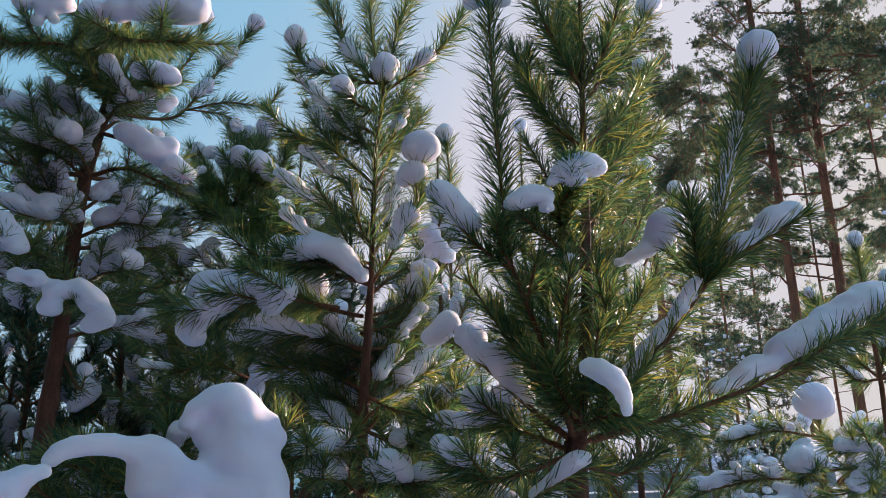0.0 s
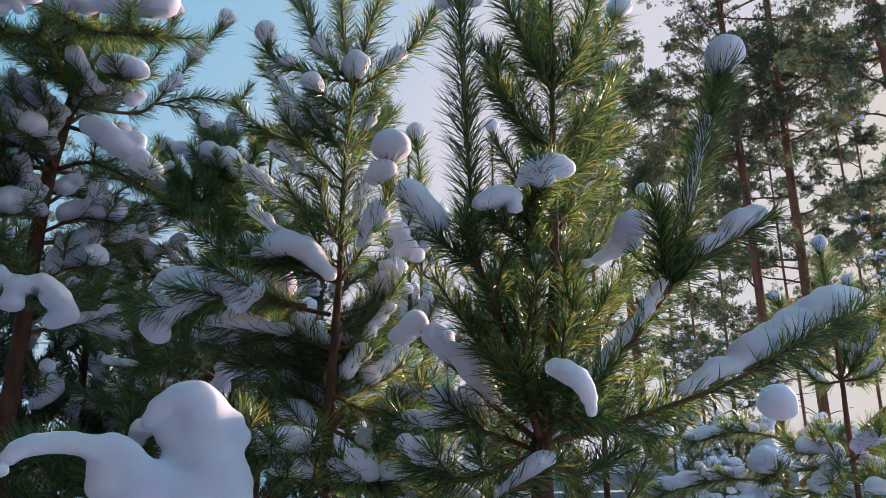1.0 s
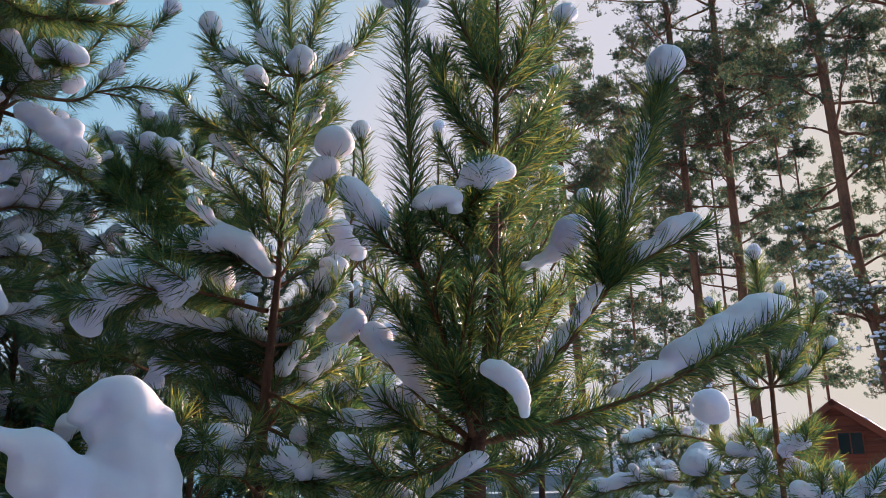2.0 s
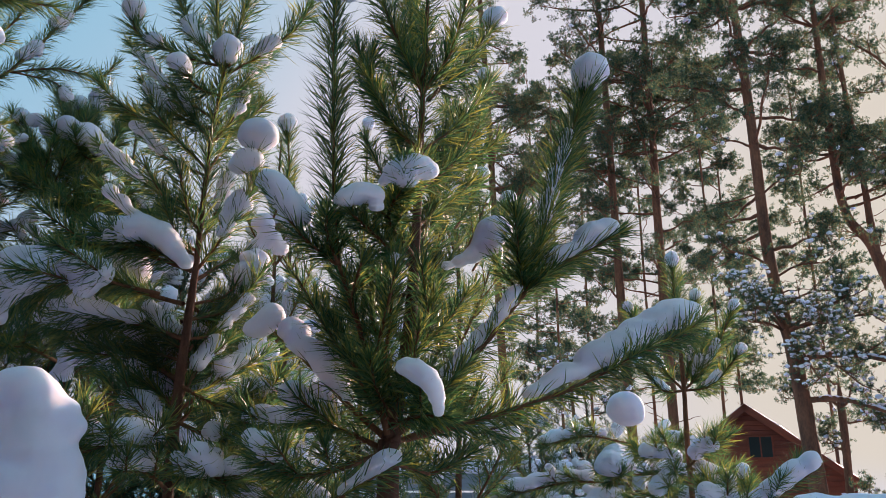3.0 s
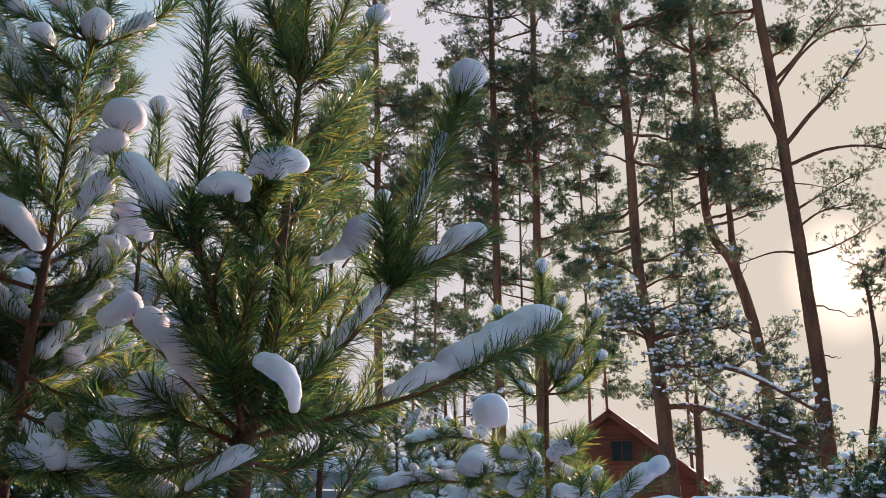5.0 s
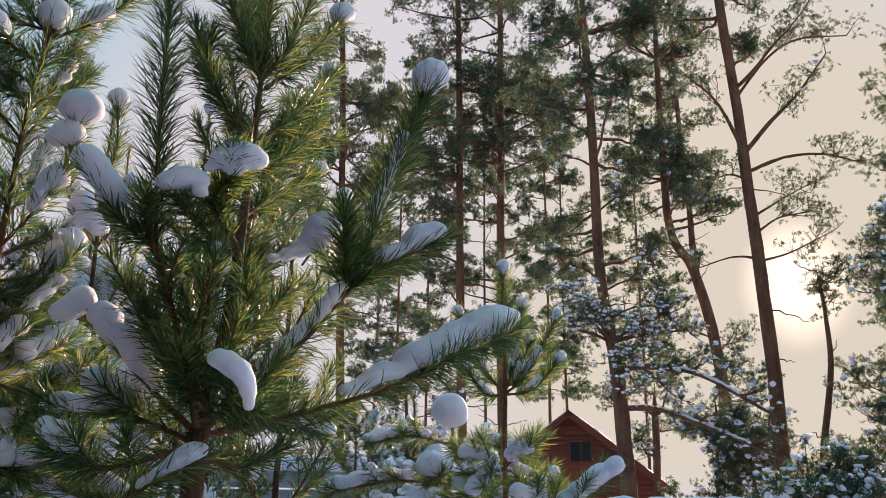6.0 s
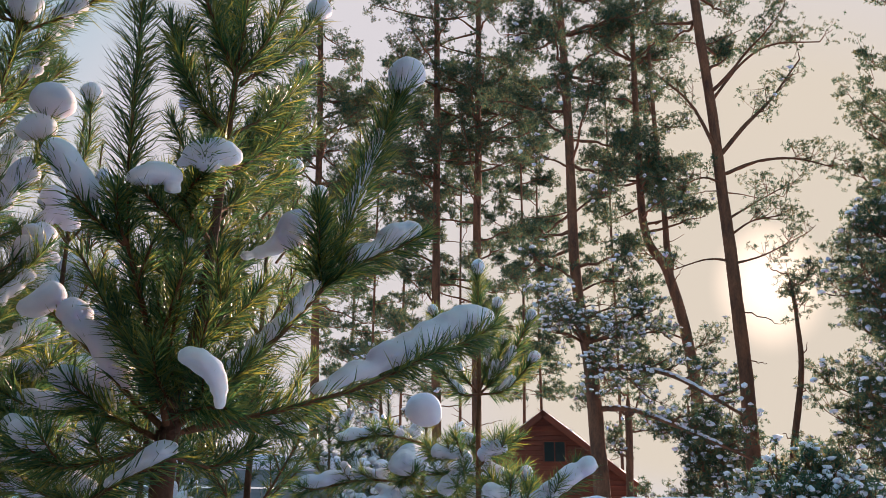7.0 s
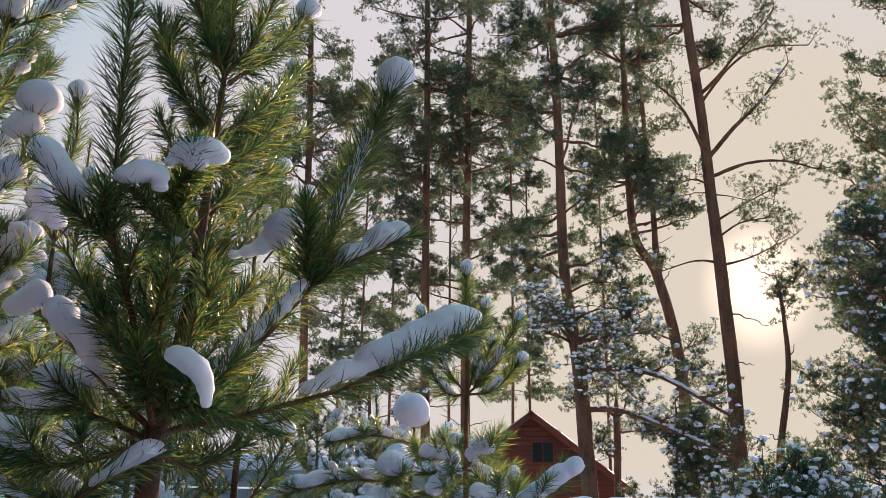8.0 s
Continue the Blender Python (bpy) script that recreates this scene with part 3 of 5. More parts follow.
# bough to the snow lump
limb(near_pine, arc((0.291, 1.762, 1.903), (0.199, 1.852, 1.993), (0.109, 1.941, 2.095), (0.015, 2.030, 2.189), n=30), 0.008, 0.004, 750, 0.058, s0=0.08, caps=[(0.28, 0.5, 0.018, 0.03), (0.5, 0.86, 0.036, 0.033)], lift=1.05, spread=(40, 75))
lump_shoot = limb(near_pine, arc((0.022, 2.031, 2.180), (-0.015, 2.047, 2.205), n=8), 0.004, 0.003, 1200, 0.05)
snow(lump_shoot, [(*(-0.023, 2.009, 2.186), 0.038), (*(0.007, 2.011, 2.209), 0.042), (*(0.017, 2.011, 2.223), 0.034)], 0.006, 0.15)
# tall clean shoot and its neighbours
limb(near_pine, arc((0.296, 1.744, 1.908), (0.237, 1.692, 2.100), (0.177, 1.660, 2.272), n=26), 0.008, 0.005, 650, 0.055, s0=0.3, sides=3, side_len=0.2)
limb(near_pine, arc((0.177, 1.660, 2.272), (0.162, 1.640, 2.437), (0.153, 1.630, 2.656), (0.148, 1.620, 2.888), n=34), 0.0048, 0.003, 1300, 0.068, s0=0.0, spread=(30, 58))
snow(near_pine.children[-1], [(*(0.109, 1.656, 2.938), 0.028), (*(0.146, 1.658, 2.950), 0.034), (*(0.184, 1.660, 2.939), 0.025)], 0.006, 0.15)
limb(near_pine, arc((0.173, 1.660, 2.265), (0.099, 1.617, 2.313), (0.026, 1.593, 2.402), n=22), 0.004, 0.003, 1500, 0.055, s0=0.02, caps=[(0.55, 0.97, 0.03, 0.034)], lift=0.9)
limb(near_pine, arc((0.177, 1.660, 2.265), (0.154, 1.611, 2.309), (0.149, 1.563, 2.344), n=14), 0.004, 0.003, 1300, 0.05)
# two caps side by side
cap_bough = limb(near_pine, arc((0.350, 1.766, 2.323), (0.285, 1.640, 2.372), (0.325, 1.555, 2.432), n=18), 0.005, 0.003, 1700, 0.055, sides=4, side_len=0.1, turn_up=0.2)
snow(cap_bough, [(0.297, 1.552, 2.434, 0.036), (0.323, 1.549, 2.444, 0.045), (0.351, 1.546, 2.443, 0.040), (0.317, 1.550, 2.421, 0.029), (0.267, 1.554, 2.418, 0.015)], 0.005, 0.14, under=0.4)
cap_two = limb(near_pine, arc((0.341, 1.765, 2.296), (0.265, 1.646, 2.322), (0.203, 1.566, 2.350), n=18), 0.005, 0.003, 1400, 0.055)
snow(cap_two, [(0.188, 1.548, 2.371, 0.029), (0.214, 1.547, 2.382, 0.035), (0.242, 1.546, 2.383, 0.032), (0.252, 1.545, 2.359, 0.020)], 0.005, 0.14, under=0.4)
# upright inner shoots
limb(near_pine, arc((0.283, 1.695, 2.050), (0.292, 1.639, 2.149), (0.300, 1.620, 2.258), n=20), 0.004, 0.003, 900, 0.058, tip=0.016)
limb(near_pine, arc((0.338, 1.813, 2.186), (0.445, 2.058, 2.454), (0.521, 2.253, 2.801), n=24), 0.005, 0.003, 1000, 0.06, sides=3, side_len=0.2)
limb(near_pine, arc((0.358, 1.814, 2.379), (0.471, 2.059, 2.600), (0.613, 2.354, 2.998), n=24), 0.005, 0.003, 1000, 0.06, sides=3, side_len=0.2)
limb(near_pine, arc((0.341, 1.813, 2.133), (0.450, 2.058, 2.237), (0.526, 2.253, 2.327), n=18), 0.005, 0.003, 900, 0.055, tip=0.03, sides=2)
limb(near_pine, arc((0.365, 1.815, 2.480), (0.424, 1.961, 2.628), (0.458, 2.058, 2.743), n=16), 0.005, 0.003, 1000, 0.055, tip=0.035, sides=2)
limb(near_pine, arc((0.493, 2.156, 2.636), (0.572, 2.256, 2.874), (0.630, 2.355, 3.108), n=16), 0.004, 0.003, 1000, 0.055, tip=0.028)
limb(near_pine, arc((0.515, 2.252, 2.549), (0.580, 2.352, 2.671), (0.632, 2.450, 2.793), n=16), 0.004, 0.003, 1000, 0.055, tip=0.032)
limb(near_pine, arc((0.570, 2.256, 2.427), (0.669, 2.357, 2.596), (0.722, 2.456, 2.714), n=16), 0.004, 0.003, 1000, 0.05, tip=0.032)
limb(near_pine, arc((0.364, 1.824, 2.558), (0.347, 2.051, 2.711), (0.334, 2.241, 2.832), n=16), 0.004, 0.003, 1000, 0.05, tip=0.026)
limb(near_pine, arc((0.343, 1.766, 2.228), (0.289, 1.905, 2.265), (0.237, 1.997, 2.412), n=18), 0.005, 0.003, 1000, 0.058, sides=3, side_len=0.18)
limb(near_pine, arc((0.336, 1.765, 2.072), (0.375, 1.720, 2.114), (0.392, 1.702, 2.211), n=18), 0.005, 0.003, 900, 0.058, sides=2)
limb(near_pine, arc((0.330, 1.765, 1.997), (0.230, 1.854, 2.091), (0.143, 1.943, 2.251), n=20), 0.005, 0.003, 900, 0.058, sides=4, side_len=0.18)
shoot_to(near_pine, (0.365, 1.805, 2.506), (0.514, 2.157, 2.903), 0.0, "slim")
shoot_to(near_pine, (0.353, 1.785, 2.301), (0.309, 1.954, 2.566), 0.0, "slim")
shoot_to(near_pine, (0.353, 1.785, 2.301), (0.420, 1.961, 2.564), 0.0, "slim")
shoot_to(near_pine, (0.344, 1.785, 2.180), (0.513, 2.157, 2.483), 0.0, "slim")
shoot_to(near_pine, (0.342, 1.785, 2.140), (0.427, 1.961, 2.363), 0.0, "slim")
shoot_to(near_pine, (0.339, 1.784, 2.101), (0.258, 1.903, 2.338), 0.0, "slim")
shoot_to(near_pine, (0.331, 1.784, 2.012), (0.447, 1.963, 2.159), 0.0, "slim")
shoot_to(near_pine, (0.322, 1.764, 1.997), (0.251, 1.665, 2.156), 0.0, "slim")
shoot_to(near_pine, (0.314, 1.764, 1.973), (0.174, 1.850, 2.173), 0.0, "slim")
shoot_to(near_pine, (0.312, 1.764, 1.948), (0.468, 1.869, 2.086), 0.0, "slim")
shoot_to(near_pine, (0.308, 1.763, 1.936), (0.210, 1.662, 2.059), 0.0, "slim")
shoot_to(near_pine, (0.322, 1.764, 1.997), (0.353, 1.623, 2.119), 0.0, "slim")
shoot_to(near_pine, (0.372, 1.815, 2.584), (0.298, 2.048, 2.967), 0.0, "slim")
shoot_to(near_pine, (0.360, 1.795, 2.401), (0.549, 2.255, 2.763), 0.0, "slim")
shoot_to(near_pine, (0.362, 1.795, 2.430), (0.238, 2.045, 2.739), 0.0, "slim")
shoot_to(near_pine, (0.302, 1.763, 1.973), (0.077, 1.844, 2.286), 0.0, "slim")
# crown shoots of the nearest pine
limb(near_pine, arc((0.377, 1.815, 2.769), (0.322, 1.764, 2.855), (0.270, 1.732, 2.968), (0.259, 1.722, 3.044), n=20), 0.006, 0.003, 1400, 0.068, s0=0.05)
limb(near_pine, arc((0.377, 1.815, 2.769), (0.446, 1.791, 2.880), (0.491, 1.775, 3.032), n=20), 0.006, 0.003, 1400, 0.068, s0=0.05)
limb(near_pine, arc((0.377, 1.815, 2.769), (0.359, 1.957, 3.018), (0.363, 2.052, 3.266), n=20), 0.006, 0.003, 1400, 0.068, s0=0.05)
limb(near_pine, arc((0.390, 1.816, 2.753), (0.509, 1.967, 2.944), (0.611, 2.068, 3.136), n=20), 0.006, 0.003, 1400, 0.06, tip=0.042)
limb(near_pine, arc((0.380, 1.815, 2.599), (0.277, 1.857, 2.732), (0.207, 1.900, 2.941), n=20), 0.006, 0.003, 1400, 0.06, sides=2)
shoot_to(near_pine, (0.388, 1.814, 2.784), (0.32, 2.092, 3.14), 0.0, "slim")
shoot_to(near_pine, (0.38, 1.815, 2.613), (0.603, 2.051, 2.951), 0.0, "slim")
shoot_to(near_pine, (0.373, 1.815, 2.509), (0.569, 2.058, 2.815), 0.0, "slim")
shoot_to(near_pine, (0.394, 1.813, 2.879), (0.37, 2.087, 3.29), 0.0, "slim")
# low boughs of the nearest pine
limb(near_pine, arc((0.302, 1.763, 1.888), (0.456, 1.868, 1.943), (0.609, 1.973, 1.916), n=22), 0.007, 0.003, 900, 0.06, sides=5, side_len=0.16, caps=[(0.7, 0.98, 0.022, 0.03)])
limb(near_pine, arc((0.295, 1.763, 1.876), (0.158, 1.849, 1.936), (-0.031, 1.932, 1.948), n=22), 0.007, 0.003, 900, 0.06, snowy=0.5, sides=6, side_len=0.16, caps=[(0.65, 0.98, 0.025, 0.028)])
limb(near_pine, arc((0.295, 1.763, 1.870), (0.129, 1.704, 1.819), (0.036, 1.670, 1.842), n=22), 0.007, 0.003, 900, 0.06, sides=6, side_len=0.16, snowy=0.4)
limb(near_pine, arc((0.102, 1.655, 1.697), (0.206, 1.614, 1.782), (0.307, 1.592, 1.838), n=22), 0.006, 0.003, 1200, 0.055, caps=[(0.5, 0.74, 0.011, 0.015), (0.78, 0.97, 0.022, 0.026)], lift=0.7)
limb(near_pine, arc((0.300, 1.763, 1.852), (0.408, 1.865, 1.831), (0.492, 1.965, 1.885), n=22), 0.006, 0.003, 700, 0.055, sides=4)
limb(near_pine, arc((0.292, 1.762, 1.725), (0.150, 1.944, 1.737), (-0.014, 2.029, 1.786), n=20), 0.006, 0.003, 800, 0.055, sides=5, caps=[(0.75, 1.0, 0.035, 0.042)])
limb(near_pine, arc((0.292, 1.762, 1.725), (0.224, 1.853, 1.713), (0.113, 1.894, 1.775), n=20), 0.006, 0.003, 800, 0.055, sides=4, caps=[(0.8, 1.0, 0.028, 0.034)])

# the pine beside it
rng = np.random.default_rng(12)
side_pine = thing("young_pine", (-0.234, 2.110, 1.770)[:2] + (-0.25,), "slender young pine with snow balls on its topmost shoots", "pine tree", "young pines in the clearing")
side_line = arc((-0.234, 2.110, 1.770)[:2] + (-0.25,), (-0.223, 2.110, 1.784), (-0.211, 2.111, 2.209), (-0.202, 2.112, 2.373), (-0.195, 2.131, 2.711), (-0.174, 2.161, 3.018), n=60)
tv, tf = tube(side_line[:50], 0.017, 0.006, 10, 0.05)
part("trunk", mesh_of("trunk", tv, tf), BARK, side_pine, "thin dark brown trunk")
limb(side_pine, side_line[35:], 0.0075, 0.004, 900, 0.065, s0=0.15, tip=0.05)
limb(side_pine, arc((-0.170, 2.161, 2.999), (-0.294, 2.154, 3.021), (-0.431, 2.173, 3.097), (-0.452, 2.172, 3.153), n=22), 0.005, 0.003, 1300, 0.06, s0=0.1, tip=0.04, caps=[(0.6, 0.75, 0.025, 0.02)])
limb(side_pine, arc((-0.174, 2.161, 2.980), (-0.277, 2.202, 3.125), (-0.361, 2.244, 3.319), (-0.406, 2.261, 3.483), n=22), 0.005, 0.003, 1300, 0.066, s0=0.1, caps=[(0.25, 0.4, 0.025, 0.03)])
limb(side_pine, arc((-0.180, 2.208, 3.024), (-0.234, 2.300, 3.262), (-0.249, 2.347, 3.555), n=22), 0.005, 0.003, 1200, 0.066, s0=0.1)
limb(side_pine, arc((-0.165, 2.162, 2.999), (-0.145, 2.211, 3.182), (-0.082, 2.234, 3.421), n=22), 0.005, 0.003, 1200, 0.066, s0=0.1)
limb(side_pine, arc((-0.165, 2.162, 2.980), (-0.076, 2.139, 3.029), (0.020, 2.126, 3.112), (0.064, 2.129, 3.198), n=22), 0.005, 0.003, 1200, 0.062, s0=0.1, caps=[(0.3, 0.5, 0.02, 0.028)])
limb(side_pine, arc((-0.182, 2.161, 2.905), (-0.226, 2.063, 2.877), (-0.260, 1.994, 2.888), n=16), 0.004, 0.003, 1300, 0.055, tip=0.036)
limb(side_pine, arc((-0.193, 2.131, 2.658), (-0.370, 2.291, 2.861), (-0.564, 2.470, 2.991), n=20), 0.005, 0.003, 1000, 0.06, sides=4, side_len=0.2)
limb(side_pine, arc((-0.193, 2.131, 2.658), (-0.157, 2.305, 2.857), (-0.112, 2.498, 3.067), n=20), 0.005, 0.003, 900, 0.06, sides=3, side_len=0.2)
# shoot with the two stacked balls
limb(side_pine, arc((-0.197, 2.112, 2.367), (-0.122, 2.079, 2.468), (-0.057, 2.064, 2.592), n=22), 0.005, 0.003, 1300, 0.06, s0=0.05, caps=[(0.35, 0.75, 0.022, 0.03)], lift=0.9)
ball_shoot = limb(side_pine, arc((-0.064, 2.082, 2.582), (-0.068, 2.063, 2.634), (-0.053, 2.055, 2.698), n=12), 0.004, 0.003, 1600, 0.055, spread=(25, 70))
snow(ball_shoot, [(*(-0.103, 2.051, 2.643), 0.036), (*(-0.071, 2.053, 2.659), 0.042)], 0.006, 0.2)
snow(ball_shoot, [(*(-0.059, 2.054, 2.731), 0.056), (*(-0.043, 2.055, 2.737), 0.05)], 0.006, 0.1)
# level bough under a long pad
limb(side_pine, arc((-0.210, 2.111, 2.362), (-0.358, 2.121, 2.411), (-0.557, 2.137, 2.444), n=24), 0.007, 0.003, 1200, 0.06, s0=0.12, sides=6, side_len=0.18, turn_up=0.2, caps=[(0.03, 0.12, 0.024, 0.028), (0.2, 0.62, 0.044, 0.047), (0.68, 0.78, 0.032, 0.034)], lift=0.95)
limb(side_pine, arc((-0.230, 2.129, 2.276), (-0.471, 2.333, 2.364), (-0.810, 2.454, 2.368), n=24), 0.007, 0.003, 1100, 0.062, s0=0.2, sides=8, side_len=0.24, turn_up=-0.1, caps=[(0.4, 0.97, 0.06, 0.075)], lift=0.95)
limb(side_pine, arc((-0.222, 2.130, 2.182), (-0.390, 2.290, 2.249), (-0.647, 2.417, 2.265), n=24), 0.007, 0.003, 1000, 0.062, snowy=0.5, sides=6, side_len=0.22, turn_up=-0.3, caps=[(0.8, 1.0, 0.05, 0.05)])
mid_pad = limb(side_pine, arc((-0.228, 2.129, 2.075), (-0.408, 2.384, 2.182), (-0.596, 2.563, 2.235), n=24), 0.007, 0.003, 900, 0.062, snowy=0.5, sides=6, side_len=0.2, turn_up=-0.2)
snow(mid_pad, [(*(-0.522, 2.520, 2.284), 0.045), (*(-0.566, 2.517, 2.245), 0.065), (*(-0.609, 2.514, 2.200), 0.055), (*(-0.633, 2.513, 2.138), 0.04), (*(-0.531, 2.519, 2.190), 0.04)], 0.009, 0.25)
limb(side_pine, arc((-0.218, 2.111, 2.057), (-0.086, 2.072, 1.997), (0.026, 2.031, 2.028), n=22), 0.006, 0.003, 1100, 0.058, snowy=0.5, sides=4, caps=[(0.62, 1.0, 0.026, 0.032)], lift=0.7)
limb(side_pine, arc((-0.224, 2.110, 1.969), (-0.101, 2.071, 1.919), (0.045, 2.032, 1.913), n=22), 0.006, 0.003, 1000, 0.058, snowy=0.5, sides=5, caps=[(0.45, 0.98, 0.03, 0.038)])
limb(side_pine, arc((-0.224, 2.110, 1.911), (-0.301, 1.915, 1.900), (-0.382, 1.815, 1.864), n=22), 0.006, 0.003, 1000, 0.058, snowy=0.5, sides=5, caps=[(0.3, 0.75, 0.038, 0.034)])
limb(side_pine, arc((-0.230, 2.129, 2.228), (-0.125, 2.307, 2.312), (-0.073, 2.406, 2.476), n=20), 0.006, 0.003, 1000, 0.058, sides=3, caps=[(0.75, 1.0, 0.032, 0.036)])
limb(side_pine, arc((-0.226, 2.158, 2.187), (-0.358, 2.483, 2.214), (-0.469, 2.666, 2.211), n=20), 0.006, 0.003, 800, 0.058, sides=5, snowy=0.7)
limb(side_pine, arc((-0.234, 2.157, 2.140), (-0.193, 2.588, 2.227), (-0.099, 2.785, 2.218), n=20), 0.006, 0.003, 800, 0.058, sides=5, snowy=0.8)
limb(side_pine, arc((-0.231, 2.158, 1.841), (-0.124, 2.021, 1.835), (-0.060, 1.930, 1.804), n=20), 0.006, 0.003, 900, 0.058, sides=5, snowy=0.5)
limb(side_pine, arc((-0.219, 2.158, 2.282), (-0.170, 2.399, 2.264), (-0.120, 2.593, 2.226), n=20), 0.006, 0.003, 800, 0.058, sides=4, snowy=0.6)
shoot_to(side_pine, (-0.213, 2.111, 2.027), (-0.147, 2.210, 2.162), 0.03, "low")
shoot_to(side_pine, (-0.217, 2.111, 1.968), (-0.321, 2.295, 2.083), 0.035, "low")
shoot_to(side_pine, (-0.221, 2.111, 1.911), (-0.364, 2.197, 2.010), 0.035, "low")
shoot_to(side_pine, (-0.217, 2.111, 1.954), (-0.126, 2.307, 2.080), 0.032, "low")
shoot_to(side_pine, (-0.211, 2.111, 2.087), (-0.187, 2.398, 2.282), 0.035, "low")
shoot_to(side_pine, (-0.213, 2.111, 2.027), (-0.358, 2.483, 2.197), 0.04, "low")
shoot_to(side_pine, (-0.223, 2.110, 1.798), (-0.299, 1.915, 1.835), 0.035, "low")
shoot_to(side_pine, (-0.223, 2.110, 1.798), (-0.113, 1.927, 1.818), 0.03, "low")
shoot_to(side_pine, (-0.217, 2.111, 1.998), (-0.457, 2.381, 2.132), 0.035, "low")
shoot_to(side_pine, (-0.210, 2.111, 1.998), (-0.034, 2.408, 2.175), 0.035, "low")
pad_a = limb(side_pine, arc((-0.220, 2.111, 2.367), (-0.315, 2.067, 2.407), (-0.403, 2.042, 2.416), n=16), 0.005, 0.003, 900, 0.055)
snow(pad_a, [(*(-0.401, 2.042, 2.432), 0.036), (*(-0.364, 2.035, 2.444), 0.044), (*(-0.322, 2.037, 2.447), 0.048), (*(-0.282, 2.040, 2.430), 0.045), (*(-0.253, 2.051, 2.406), 0.036), (*(-0.239, 2.062, 2.387), 0.026), (*(-0.222, 2.072, 2.370), 0.024)], 0.0075, 0.2)
snow(pad_a, [(*(-0.488, 2.189, 2.514), 0.034), (*(-0.475, 2.190, 2.499), 0.03)], 0.0075, 0.2)
pad_b = limb(side_pine, arc((-0.289, 2.106, 2.296), (-0.450, 2.001, 2.300), (-0.653, 2.007, 2.240), n=16), 0.006, 0.003, 900, 0.06, sides=6, side_len=0.2, turn_up=-0.4)
snow(pad_b, [(*(-0.658, 1.988, 2.221), 0.043), (*(-0.637, 1.989, 2.255), 0.053), (*(-0.598, 1.991, 2.288), 0.057), (*(-0.554, 1.994, 2.312), 0.057), (*(-0.507, 1.997, 2.326), 0.057), (*(-0.460, 2.000, 2.325), 0.053), (*(-0.418, 2.003, 2.315), 0.045), (*(-0.446, 2.001, 2.285), 0.039), (*(-0.643, 1.989, 2.199), 0.034)], 0.009, 0.25)
pad_c = limb(side_pine, arc((-0.219, 2.206, 2.359), (-0.152, 2.401, 2.478), (-0.059, 2.597, 2.598), n=16), 0.006, 0.003, 700, 0.055)
snow(pad_c, [(*(-0.070, 2.501, 2.628), 0.042), (*(-0.048, 2.502, 2.579), 0.046), (*(-0.016, 2.504, 2.549), 0.036), (*(-0.086, 2.500, 2.551), 0.03)], 0.009, 0.25)
pad_d = limb(side_pine, arc((-0.219, 2.206, 2.293), (-0.141, 2.306, 2.347), (-0.090, 2.404, 2.476), n=16), 0.005, 0.003, 700, 0.055)
snow(pad_d, [(*(-0.092, 2.366, 2.470), 0.03), (*(-0.082, 2.367, 2.430), 0.032), (*(-0.076, 2.367, 2.385), 0.028), (*(-0.039, 2.408, 2.412), 0.026)], 0.008, 0.25)
# thin shoot with a round ball, behind
limb(side_pine, arc((-0.058, 2.597, 2.648), (-0.009, 2.648, 2.850), (-0.020, 2.647, 3.023), n=16), 0.004, 0.003, 1000, 0.055, tip=0.038)

shoot_to(side_pine, (-0.193, 2.160, 2.794), (-0.458, 2.381, 3.048), 0.0, "slim")
shoot_to(side_pine, (-0.193, 2.160, 2.831), (-0.533, 2.472, 3.227), 0.0, "slim")
shoot_to(side_pine, (-0.193, 2.160, 2.758), (-0.337, 2.294, 3.018), 0.0, "slim")
shoot_to(side_pine, (-0.182, 2.161, 2.886), (-0.065, 2.311, 3.154), 0.03, "slim")
shoot_to(side_pine, (-0.193, 2.160, 2.758), (-0.116, 2.260, 2.989), 0.0, "slim")
shoot_to(side_pine, (-0.201, 2.131, 2.487), (-0.381, 2.196, 2.691), 0.0, "slim")
shoot_to(side_pine, (-0.200, 2.131, 2.404), (-0.284, 2.059, 2.517), 0.0, "slim")
shoot_to(side_pine, (-0.197, 2.131, 2.470), (-0.246, 2.014, 2.598), 0.0, "slim")
shoot_to(side_pine, (-0.197, 2.131, 2.454), (-0.157, 2.305, 2.724), 0.0, "slim")
shoot_to(side_pine, (-0.195, 2.131, 2.641), (-0.482, 2.380, 2.906), 0.0, "slim")
shoot_to(side_pine, (-0.198, 2.131, 2.538), (-0.597, 2.467, 2.868), 0.0, "slim")
shoot_to(side_pine, (-0.200, 2.131, 2.421), (-0.521, 2.282, 2.657), 0.0, "slim")
shoot_to(side_pine, (-0.211, 2.130, 2.181), (-0.091, 2.309, 2.311), 0.03, "slim")
shoot_to(side_pine, (-0.211, 2.130, 2.150), (-0.358, 2.292, 2.317), 0.0, "slim")
shoot_to(side_pine, (-0.206, 2.131, 2.150), (-0.187, 2.398, 2.370), 0.0, "slim")
shoot_to(side_pine, (-0.211, 2.130, 2.120), (-0.480, 2.380, 2.305), 0.0, "slim")

